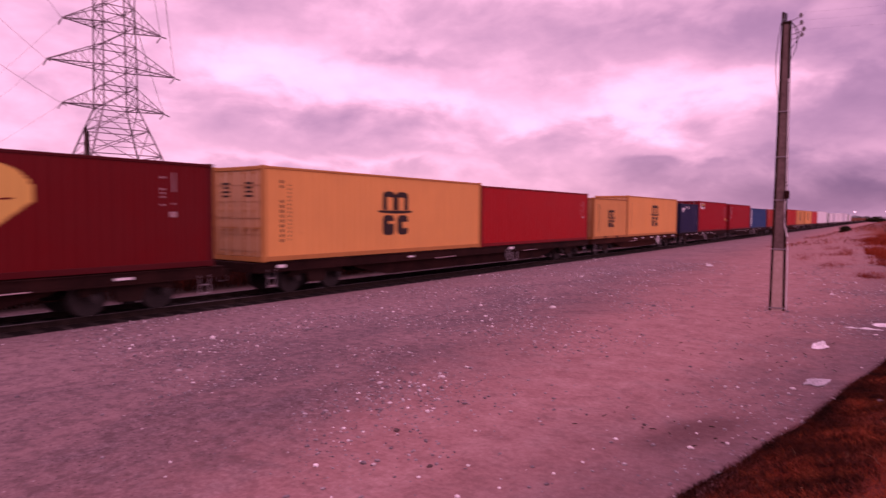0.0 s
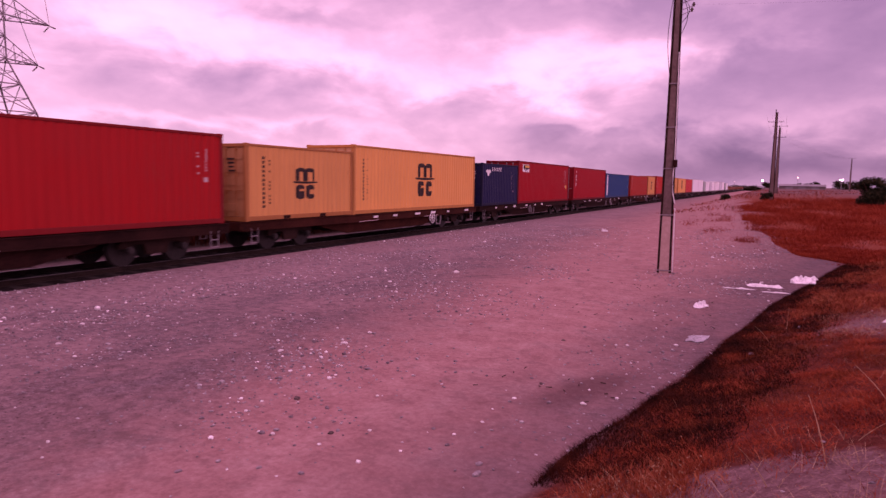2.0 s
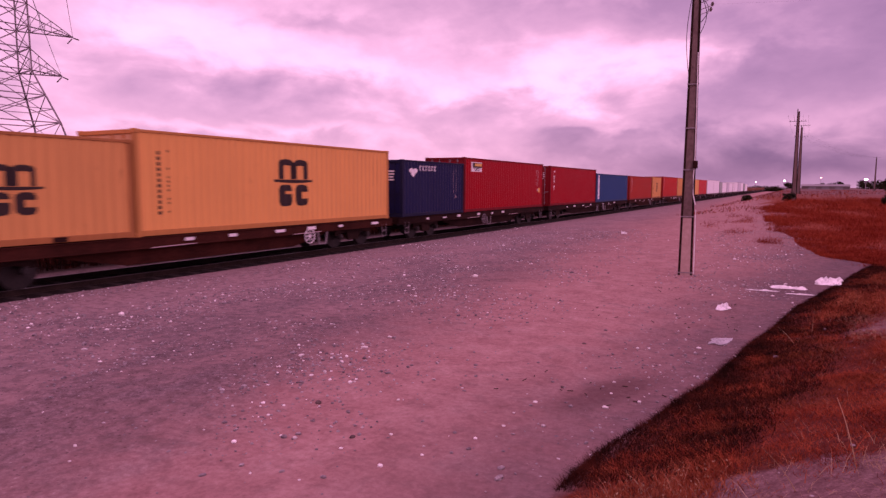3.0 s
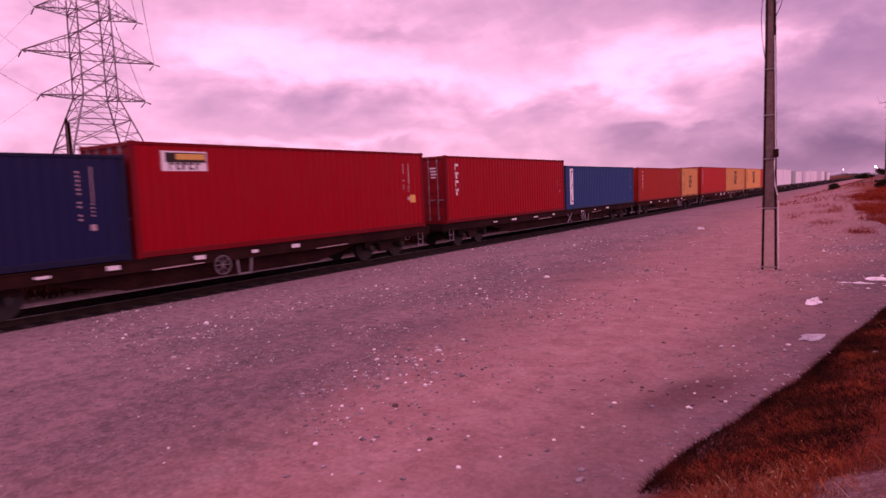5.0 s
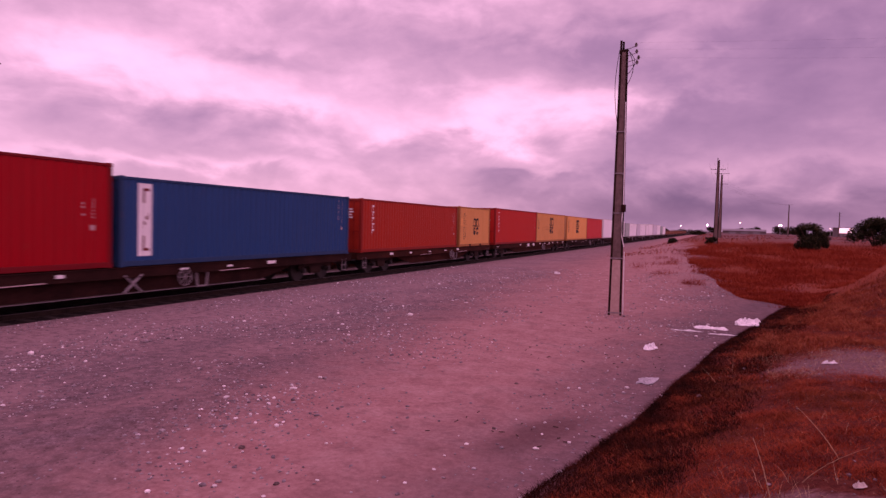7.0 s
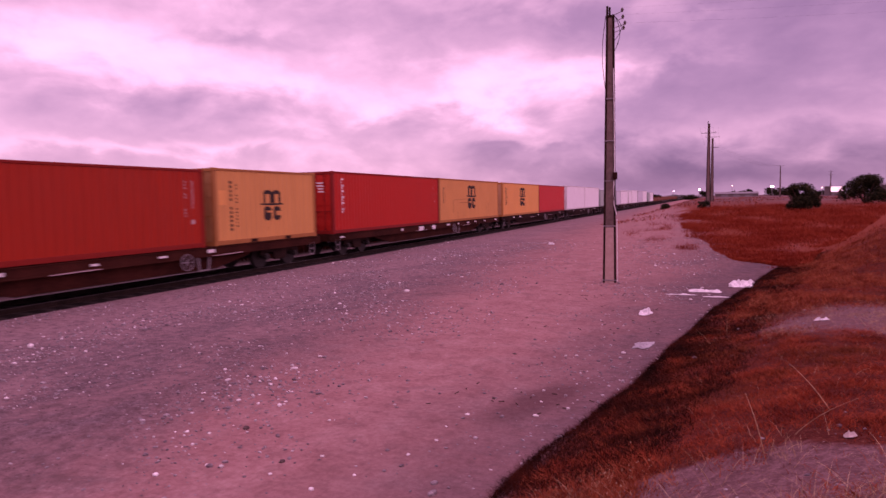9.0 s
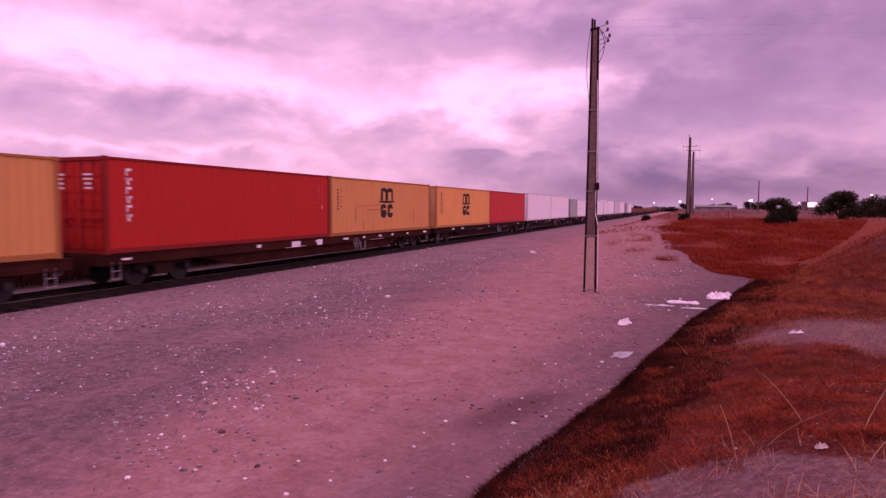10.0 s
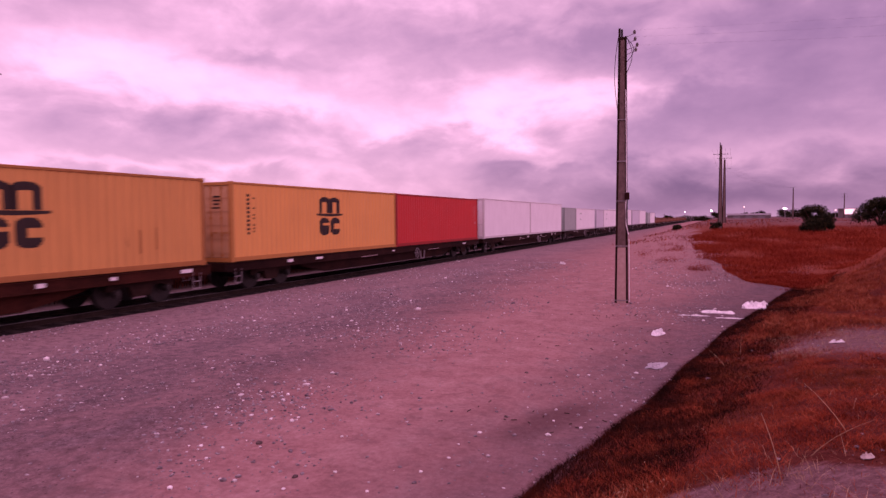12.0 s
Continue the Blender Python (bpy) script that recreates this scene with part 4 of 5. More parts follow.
container(148.78, 40, HIGH - 0.1, YELLOW, "ochre yellow container with a dark emblem", [("emblem", MARK_DARK, 6.1, 1.6), ("columns", MARK_DARK, 0.9, 0.8, 2.4)], seed=14)
container(161.05, 40, HIGH - 0.1, HAZE_ROSE, "plain rose red corrugated container", [("code", MARK_WHITE, 11.4, 1.3, 2.3)], door=False, seed=15)
k = 16
for y, feet, tall, mat, label in (
        (174.6, 40, HIGH, WHITE, "smooth white refrigerated shipping container"), (186.86, 40, HIGH, WHITE, "smooth white refrigerated shipping container"),
        (200.6, 20, LOW, GREY, "short plain grey-green container"), (206.75, 40, LOW, WHITE, "white container with faint marks"),
        (220.2, 20, LOW, LAVENDER, "short pale grey container"), (226.35, 40, LOW, WHITE, "white container with faint marks"),
        (240.0, 20, LOW, WHITE, "short plain white container"), (246.15, 40, HIGH, WHITE, "smooth white refrigerated shipping container"),
        (259.8, 40, HIGH, LAVENDER, "long plain pale grey container"), (272.1, 40, HIGH, WHITE, "smooth white refrigerated shipping container"),
        (288.6, 20, LOW, GREY, "short plain grey-green container"), (294.75, 40, LOW, WHITE, "white container with faint marks")):
    container(y, feet, tall, mat, label, [("panel", GREY, 2.2, 3.2, 1.9, 2.0), ("panel", GREY, 2.3, 3.0, 1.2, 1.32)] if "faint" in label else (), seed=k)
    k += 1

for y0, y1, mat, label, style in (
        (-8.2, 11.05, STEEL, DARK, "plain"), (11.95, 37.05, STEEL, DARK, "plain"), (37.4, 56.4, RUST_STEEL, RUSTY, 13.4),
        (56.85, 75.9, STEEL, DARK, 8.96), (76.75, 102.15, STEEL, DARK, "cross"), (102.6, 122.05, RUST_STEEL, RUSTY, "plain"),
        (122.7, 147.85, RUST_STEEL, RUSTY, "plates"), (148.4, 173.55, STEEL, DARK, "wheel"), (174.25, 199.4, STEEL, DARK, "plain"),
        (200.25, 219.3, STEEL, DARK, "plain"), (219.85, 238.9, STEEL, DARK, "wheel"), (239.6, 258.7, STEEL, DARK, "plain"),
        (259.45, 284.7, STEEL, DARK, "plain"), (288.2, 307.4, STEEL, DARK, "plain")):
    wagon(y0, y1, mat, label, style if isinstance(style, str) else "wheel", seed=k, wheel_at=None if isinstance(style, str) else style)
    k += 1
y = 308.6
for i in range(9):
    wagon(y, y + 18.6, RUST_STEEL, "empty rust-brown flat wagon with short stanchions", "plain", k + i, posts=True)
    y += 19.6

# ---- poles and pylon ----


def wire(b, a, c, sag, r, n=14):
    a, c = Vector(a), Vector(c)
    return b.tube([a.lerp(c, i / n) - Vector((0, 0, 4 * sag * (i / n) * (1 - i / n))) for i in range(n + 1)], r, 4)


def stobie_pole(x, y, height, label, turn=0.0, detail=True, arms=()):
    """Two tapering steel joists with concrete between them."""
    z = ground_z(x, y) - 0.05
    pole = thing("utility_pole", label, "utility pole", "poles along the line", at=pose(x, y, z, 0, 0, turn))
    wide, slim, deep = (0.20, 0.12, 0.10) if detail else (0.24, 0.11, 0.12)
    core = Build()
    core.add([(-wide + 0.03, -deep, 0), (wide - 0.03, -deep, 0), (wide - 0.03, deep, 0), (-wide + 0.03, deep, 0),
              (-slim + 0.03, -deep * 0.7, height - 0.3), (slim - 0.03, -deep * 0.7, height - 0.3), (slim - 0.03, deep * 0.7, height - 0.3), (-slim + 0.03, deep * 0.7, height - 0.3)],
             [(3, 2, 1, 0), (4, 5, 6, 7), (0, 1, 5, 4), (1, 2, 6, 5), (2, 3, 7, 6), (3, 0, 4, 7)])
    part("concrete_core", core, CONCRETE, pole)
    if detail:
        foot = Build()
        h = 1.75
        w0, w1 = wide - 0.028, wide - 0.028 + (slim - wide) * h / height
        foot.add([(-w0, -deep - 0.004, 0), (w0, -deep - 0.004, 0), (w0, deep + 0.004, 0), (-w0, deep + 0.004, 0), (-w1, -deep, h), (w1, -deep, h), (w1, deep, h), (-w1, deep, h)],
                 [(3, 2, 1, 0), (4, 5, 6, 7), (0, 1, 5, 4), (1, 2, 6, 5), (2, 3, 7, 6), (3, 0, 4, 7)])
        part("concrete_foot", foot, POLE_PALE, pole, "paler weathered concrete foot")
    for s in (-1, 1):
        j = Build()
        d0, d1 = deep + 0.012, deep * 0.7 + 0.012
        top = height if s < 0 else height - 0.25
        lo, hi = (s * (wide - 0.062), s * wide), (s * (slim - 0.062), s * slim)
        x0, x1 = sorted(lo)
        u0, u1 = sorted(hi)
        j.add([(x0, -d0, 0), (x1, -d0, 0), (x1, d0, 0), (x0, d0, 0), (u0, -d1, top), (u1, -d1, top), (u1, d1, top), (u0, d1, top)],
              [(3, 2, 1, 0), (4, 5, 6, 7), (0, 1, 5, 4), (1, 2, 6, 5), (2, 3, 7, 6), (3, 0, 4, 7)])
        part("steel_joist", j, POLE_STEEL, pole, "rusty steel joist")
    if detail:
        for h in (0.12, 1.78, 3.15, 4.35, 5.6):
            w = wide + (slim - wide) * h / height + 0.012
            band = Build()
            band.box(-w, w, -deep - 0.02, -deep - 0.008 + 0.02 * h / height, h, h + 0.03)
            part("tie_bolt", band, GALVANISED, pole)
        pipe = Build()
        pts = [(0.20, -0.13, 2.15), (0.13, -0.14, 2.45), (0.115, -0.14, 3.0), (0.14, -0.13, 3.4), (0.125, -0.12, 5.0), (0.10, -0.12, 6.5)]
        pipe.tube(pts, 0.016)
        part("conduit", pipe, LITTER, pole, "white cable conduit")
        low = Build()
        low.rod((0.235, -0.08, 0.1), (0.215, -0.1, 2.0), 0.014, 6)
        part("earth_wire", low, LITTER, pole)
        case = Build()
        case.box(0.08, 0.22, -0.22, -0.10, 3.2, 3.42, 0.012)
        part("junction_box", case, STEEL, pole, "small dark junction box")
        cap = Build()
        cap.box(-0.13, 0.10, -0.08, 0.08, height - 0.34, height - 0.26, 0.01)
        cap.rod((-0.02, 0, height - 0.3), (-0.02, 0, height - 0.02), 0.03)
        part("pole_cap", cap, POLE_STEEL, pole)
        for side, drop, reach in ((0.12, 1.05, 0.16), (0.10, 0.75, 0.22), (-0.13, 2.2, -0.10)):
            loop = Build()
            pts = [Vector((side + reach * math.sin(math.pi * k / 8), -0.05, height - 0.28 - drop * k / 8)) for k in range(9)]
            loop.tube(pts, 0.009, 5)
            part("loose_cable", loop, POLE_STEEL, pole, "dark cable hanging loose")
        for i, h in enumerate((0.08, 0.28, 0.46, 0.60)):
            arm = Build()
            reach = (0.34, 0.36, 0.42, 0.38)[i]
            arm.rod((0.08, 0, height - h - 0.18), (reach, 0, height - h - 0.08), 0.010, 5)
            arm = part("bracket", arm, GALVANISED, pole)
            knob = Build()
            for d, r in ((0.0, 0.032), (0.04, 0.046), (0.08, 0.03)):
                knob.rod((reach, 0, height - h - 0.10 + d), (reach, 0, height - h - 0.07 + d), r, 8)
            part("insulator", knob, PORCELAIN, arm)
    for h, reach in arms:
        arm = Build()
        arm.box(-reach * 0.75, reach * 0.75, -0.02, 0.02, height - h - 0.02, height - h + 0.02)
        arm = part("crossarm", arm, POLE_STEEL, pole)
        for k in (-1, -0.45, 0.45, 1):
            knob = Build()
            knob.rod((k * (reach * 0.75 - 0.08), 0, height - h + 0.05), (k * (reach * 0.75 - 0.08), 0, height - h + 0.15), 0.02, 6)
            part("insulator", knob, PORCELAIN, arm)
    return pole


POLE = (-2.70, 20.08)
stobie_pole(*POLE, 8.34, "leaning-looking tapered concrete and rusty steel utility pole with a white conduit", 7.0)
stobie_pole(0.15, 75.0, 9.35, "distant concrete and steel utility pole with a crossarm", 5.0, False, [(1.25, 1.0)])
stobie_pole(0.70, 100.0, 9.3, "distant concrete and steel utility pole with crossarms", 5.0, False, [(0.1, 1.3), (1.6, 1.1)])
stobie_pole(20.5, 219.0, 9.6, "far thin utility pole against the sky", 0.0, False, [(0.1, 1.2)])
stobie_pole(44.2, 287.0, 9.7, "far thin utility pole against the sky", 0.0, False, [(0.4, 1.2), (1.6, 1.2)])
stobie_pole(-45.0, 21.6, 8.4, "concrete and steel utility pole beyond the railway", 20.0, False)


def hang(label, a, c, sag, r, n=14):
    ob = new("overhead_wire", wire(Build(), a, c, sag, r, n).mesh("overhead_wire", CABLE))
    tagged(ob, label, "overhead wire", "overhead wires")


for h, dz in ((0.0, 0.0), (0.2, -0.3), (0.45, -0.55)):
    hang("thin overhead wire leaving the utility pole", (POLE[0] + 0.36, POLE[1], 8.2 - h), (36.0, 26.0 + h * 3, 8.9 + dz), 0.5, 0.0009)
for k in (-0.9, -0.4, 0.4, 0.9):
    hang("thin overhead wire between distant poles", (0.15 + k, 75, 1.6 + 8.3), (0.7 + k, 100, 1.75 + 7.9), 0.3, 0.006)
    hang("thin overhead wire between distant poles", (0.7 + k, 100, 1.75 + 7.9), (20.5 + k, 219, 1.75 + 9.6), 1.0, 0.006)

PYLON_AT = (-66.4, 34.9)
PYLON_TURN = math.degrees(math.atan2(-0.985, -0.169))


def pylon():
    x, y = PYLON_AT
    tower = thing("transmission_pylon", "tall grey lattice steel transmission tower with four pairs of arms", "pylon", at=pose(x, y, 0, 0, 0, PYLON_TURN))
    # half width of the body at each height
    body = [(0.0, 5.3), (8.4, 3.3), (13.35, 1.62), (29.0, 1.45), (33.0, 0.3)]

    def half(z):
        return lerp_table(body, z)

    corners = [(1, 1), (1, -1), (-1, -1), (-1, 1)]
    levels = [0.0, 5.0, 8.4, 11.0, 13.35, 15.4, 17.4, 19.5, 21.6, 23.4, 25.3, 27.2, 29.0, 33.0]
    for sx, sy in corners:
        leg = Build()
        for z in levels:
            h, r = half(z), 0.10 if z < 13 else 0.08
            leg.v += [(sx * h + u * r, sy * h + v * r, z) for u, v in ((1, 0), (0, 1), (-1, 0), (0, -1))]
        for k in range(len(levels) - 1):
            leg.f += [(k * 4 + i, k * 4 + (i + 1) % 4, k * 4 + 4 + (i + 1) % 4, k * 4 + 4 + i) for i in range(4)]
        part("leg", leg, GALVANISED, tower)
    for i in range(4):
        (ax, ay), (bx, by) = corners[i], corners[(i + 1) % 4]
        face = Build()
        for a, c in zip(levels, levels[1:]):
            ha, hc = half(a), half(c)
            face.rod((ax * ha, ay * ha, a), (bx * hc, by * hc, c), 0.042, 4)
            face.rod((bx * ha, by * ha, a), (ax * hc, ay * hc, c), 0.042, 4)
            if a > 0:
                face.rod((ax * ha, ay * ha, a), (bx * ha, by * ha, a), 0.055, 4)
            if a < 13:
                hm, m = half((a + c) / 2), (a + c) / 2
                face.rod((ax * hm, ay * hm, m), ((ax + bx) / 2 * hm, (ay + by) / 2 * hm, m), 0.035, 4)
                face.rod((bx * hm, by * hm, m), ((ax + bx) / 2 * hm, (ay + by) / 2 * hm, m), 0.035, 4)
        tagged(part("bracing", face, GALVANISED, tower), kind="stuff")
    tips = []
    for z, reach, rise in ((13.35, 4.95, 2.0), (17.4, 6.15, 2.1), (21.6, 4.75, 1.8), (25.3, 3.7, 1.6)):
        for s in (-1, 1):
            arm = Build()
            h, hu = half(z), half(z + rise)
            tip = (s * reach, 0, z)
            for sy in (-1, 1):
                arm.rod((s * h, sy * h, z), tip, 0.062, 4)
                arm.rod((s * hu, sy * hu, z + rise), tip, 0.05, 4)
                n = 4
                for k in range(1, n):
                    t = k / n
                    lo = Vector((s * h, sy * h, z)).lerp(Vector(tip), t)
                    hi = Vector((s * hu, sy * hu, z + rise)).lerp(Vector(tip), t)
                    prev = Vector((s * h, sy * h, z)).lerp(Vector(tip), (k - 1) / n)
                    arm.rod(lo, hi, 0.028, 4)
                    arm.rod(prev, hi, 0.028, 4)
                    if sy > 0:
                        arm.rod(lo, (lo.x, -lo.y, lo.z), 0.028, 4)
                        arm.rod(prev, (lo.x, -lo.y, lo.z), 0.028, 4)
            arm = part("crossarm", arm, GALVANISED, tower)
            if reach > 4:
                for d in (-1, 1):
                    string = Build()
                    for k in range(7):
                        p = Vector((tip[0], d * (0.25 + k * 0.17), z - 0.12 - 0.05 * k))
                        string.rod(p, p + Vector((0, d * 0.09, -0.03)), 0.07, 8, 0.035)
                    part("insulator_string", string, PORCELAIN, arm, "string of dark discs")
            tips.append((s * reach, z))
    spot = pose(x, y, 0, 0, 0, PYLON_TURN)
    for u, z in tips:
        a = spot @ Vector((u, 0, z - 0.1))
        hang("high-voltage conductor strung from the lattice tower", a, a + Vector((126.0, -81.8, 1.0)), 2.2, 0.018, 24)
        if u > 0 and z < 22:
            hang("high-voltage conductor strung from the lattice tower", a, (-300.0, 62.0 + (a.y - y), z + 1.0), 7.0, 0.012, 18)


pylon()

# ---- far edge of the place ----


def leafy(name, x, y, w, h, label, count, leaf_size, seed, category="bush"):
    """A bush: a short forked trunk and a crown of many separate leaves in uneven clumps."""
    rng = np.random.default_rng(seed)
    z = ground_z(x, y) - 0.05
    bush = thing(name, label, category, at=pose(x, y, z))
    stem = Build()
    for i in range(6):
        a = i * 1.05 + rng.uniform(-0.3, 0.3)
        mid = (0.22 * w * math.cos(a) * 0.6, 0.22 * w * math.sin(a) * 0.6, h * 0.35)
        stem.rod((0.05 * math.cos(a), 0.05 * math.sin(a), 0), mid, 0.09 * h / 2.5, 6, 0.06 * h / 2.5)
        stem.rod(mid, (0.36 * w * math.cos(a), 0.36 * w * math.sin(a), h * rng.uniform(0.6, 0.8)), 0.06 * h / 2.5, 5, 0.02)
    part("trunk", stem, BARK, bush)
    lumps = 34
    ang, rad = rng.uniform(0, math.tau, lumps), np.sqrt(rng.uniform(0, 1, lumps))
    up = rng.uniform(0.2, 1.0, lumps)
    spread_at = np.sqrt(np.clip(1 - ((up - 0.42) / 0.62) ** 2, 0.05, 1))
    centres = np.stack([np.cos(ang) * rad * spread_at * w * 0.42, np.sin(ang) * rad * spread_at * w * 0.42, up * h * 0.88], 1)
    size = rng.uniform(0.09, 0.17, lumps) * w
    pick = rng.integers(0, lumps, count)
    way = rng.normal(size=(count, 3))
    way /= np.linalg.norm(way, axis=1)[:, None]
    at = centres[pick] + way * (size[pick] * rng.uniform(0.35, 1.05, count) ** 0.5)[:, None] * (1, 1, 0.8)
    at[:, 2] = np.maximum(at[:, 2], 0.04)
    u = rng.normal(size=(count, 3))
    u /= np.linalg.norm(u, axis=1)[:, None]
    v = np.cross(u, way)
    s = leaf_size * rng.uniform(0.6, 1.4, count)[:, None]
    vs = np.stack([at - u * s, at - v * s * 0.4, at + u * s, at + v * s * 0.4], 1).reshape(-1, 3)
    crown = Build()
    crown.v = vs.tolist()
    crown.f = [(4 * i, 4 * i + 1, 4 * i + 2, 4 * i + 3) for i in range(count)]
    part("crown", crown, LEAF, bush)


leafy("bush", 8.4, 69.5, 3.7, 2.65, "dark rounded evergreen bush standing in dry scrub", 9000, 0.10, 5)
leafy("bush", 16.1, 82.5, 5.0, 3.1, "dark broad evergreen bush standing in dry scrub", 11000, 0.11, 6)
leafy("bush", 22.5, 92.0, 6.0, 2.6, "dark low evergreen bush beside another", 9000, 0.12, 7)
leafy("bush", -4.9, 88.0, 1.6, 0.75, "small dark tussock by the wheel track", 1500, 0.08, 8)
leafy("bush", -0.3, 74.2, 1.5, 1.0, "dark tussock at the foot of a distant pole", 1500, 0.08, 9)


def tree_line():
    rng = random.Random(4)
    for i in range(44):
        x = -150 + i * 10 + rng.uniform(-6, 6)
        y = rng.uniform(430, 560)
        w = rng.uniform(7, 16)
        leafy("tree", x, y, w, rng.uniform(2.2, 5.6), "dark tree on the far horizon", 700, 0.7, 40 + i, "tree")


tree_line()


def shed(x, y, w, d, h, lit, label):
    z = ground_z(x, y) - 0.1
    hut = thing("industrial_shed", label, "building", "far sheds", at=pose(x, y, z))
    walls = Build()
    walls.box(-w / 2, w / 2, 0, d, 0, h)
    walls = part("wall", walls, FAR_WALL, hut)
    roof = Build()
    roof.add([(-w / 2 - 0.4, -0.4, h), (w / 2 + 0.4, -0.4, h), (w / 2 + 0.4, d + 0.4, h), (-w / 2 - 0.4, d + 0.4, h), (-w / 2 - 0.4, d / 2, h + w * 0.05), (w / 2 + 0.4, d / 2, h + w * 0.05)],
             [(0, 1, 5, 4), (2, 3, 4, 5), (1, 2, 5), (3, 0, 4), (3, 2, 1, 0)])
    part("roof", roof, FAR_ROOF, hut)
    for k in range(3):
        gate = Build()
        c = (k - 1) * w * 0.28
        gate.box(c - w * 0.08, c + w * 0.08, -0.12, 0.0, 0, h * 0.7)
        part("roller_door", gate, FAR_ROOF, walls)
    # added panel: it glows where a white wall is lit
    if lit:
        glow_panel = Build()
        glow_panel.box(-w * 0.42, w * 0.42, -0.5, -0.15, h * 0.45, h * 0.98)
        part("lit_fascia", glow_panel, WALL_GLOW, hut, "added glowing panel in place of a lit white wall")


shed(46.5, 287, 5.2, 12, 3.6, True, "small far building with a brightly lit white front")
shed(14.0, 360, 20, 14, 1.6, False, "long low pale shed far off")
shed(-16.0, 470, 24, 16, 2.2, False, "long low pale shed far off")
shed(76, 300, 22, 14, 3.8, False, "low far shed among trees")


def flood_mast(x, y, h, size, mat, heads, label):
    z = ground_z(x, y)
    mast = thing("light_mast", label, "street light", "far lights", at=pose(x, y, z))
    post = Build()
    post.rod((0, 0, 0), (0, 0, h), 0.12, 6, 0.07)
    part("mast", post, GALVANISED, mast)
    for k in range(heads):
        head = Build()
        c = (k - (heads - 1) / 2) * size * 2.6
        for i in range(6):
            a0, a1 = math.pi * i / 6 - math.pi / 2, math.pi * (i + 1) / 6 - math.pi / 2
            head.rod((c, 0, h + size * math.sin(a0)), (c, 0, h + size * math.sin(a1)), max(0.01, size * math.cos(a0)), 10, max(0.01, size * math.cos(a1)))
        part("lamp_head", head, mat, mast, "glowing lamp head")


for bearing, lift, far, size, mat, heads, label in (
        (-0.57, 0.50, 400, 0.6, LAMP_GLOW, 1, "bright far floodlight on a mast"), (4.79, 0.62, 300, 0.36, LAMP_GLOW, 2, "pair of bright far floodlights"),
        (6.2, 0.42, 420, 0.34, WARM_GLOW, 1, "far warm street light"), (-2.6, 0.42, 420, 0.28, LAMP_GLOW, 1, "far small white light"),
        (1.9, 0.75, 480, 0.3, WARM_GLOW, 2, "far pair of street lights"), (8.2, 0.45, 320, 0.26, WARM_GLOW, 1, "far warm street light"),
        (12.9, 1.05, 330, 0.26, WARM_GLOW, 2, "far warm street lights"), (13.9, 1.0, 330, 0.26, WARM_GLOW, 1, "far warm street light"),
        (10.6, 0.55, 300, 0.28, LAMP_GLOW, 1, "far small white light")):
    a = radians(bearing)
    x, y = far * math.sin(a), far * math.cos(a)
    flood_mast(x, y, 2.6 + far * math.tan(radians(lift)) - ground_z(x, y), size * 0.72, mat, heads, label)

# ---- grass, stones and litter ----


def tufts(name, spots, heights, widths, lean, mat, seed, label, category):
    """Blades of grass, each a bent strip of two quads, joined into one mesh."""
    rng = np.random.default_rng(seed)
    n = len(spots)
    a = rng.uniform(0, math.tau, n)
    side = np.stack([np.cos(a), np.sin(a), np.zeros(n)], 1) * widths[:, None] / 2
    b = rng.uniform(0, math.tau, n)
    tilt = np.stack([np.cos(b), np.sin(b), np.zeros(n)], 1) * (heights * rng.uniform(0.1, 1.0, n) * lean)[:, None]
    up = np.array([0, 0, 1.0]) * heights[:, None]
    mid = spots + up * 0.6 + tilt * 0.4
    tip = spots + up + tilt
    vs = np.stack([spots - side, spots + side, mid + side * 0.8, mid - side * 0.8, tip], 1).reshape(-1, 3)
    me = Build()
    me.v = vs.tolist()
    k = np.arange(n) * 5
    me.f = [(i, i + 1, i + 2, i + 3) for i in k.tolist()] + [(i + 3, i + 2, i + 4) for i in k.tolist()]
    ob = new(name, me.mesh(name, mat))
    tagged(ob, label, category, kind="stuff")


def bank_edge(y):
    return lerp_table(BANK, y)


def bare(x, y):
    """How bare the bank is: gravelly patches amid the grass."""
    v = math.exp(-(((x - 2.9) / 1.9) ** 2 + ((y - 12.2) / 1.6) ** 2)) * 1.4
    v += 0.86 * (1 - step(4.7, 5.3, y + 0.5 * max(x, 0.6) - 0.3 + 0.9 * noise.noise((x * 1.7, y * 1.7, 3))))
    v += math.exp(-(((x - 4.4) / 1.5) ** 2 + ((y - 9.5) / 3.2) ** 2)) * 0.8
    v += math.exp(-(((x - 3.6) / 1.1) ** 2 + ((y - 8.0) / 1.6) ** 2)) * 0.7
    return v + 0.35 * noise.noise((x * 0.9, y * 0.9, 7))


def bank_spots(count, rng, y0, y1, width, start, mask, power=1.0):
    spots = []
    while len(spots) < count:
        y = y0 + (y1 - y0) * rng.random() ** 1.35
        x = bank_edge(y) + start + width * rng.random() ** power
        fade = min(1.0, (y - y0) / 0.4 + 0.03) * min(1.0, (bank_edge(y) + start + width - x) / (0.25 * width))
        if rng.random() < mask(x, y) * fade:
            spots.append((x, y, ground_z(x, y) - 0.01))
    return np.array(spots)


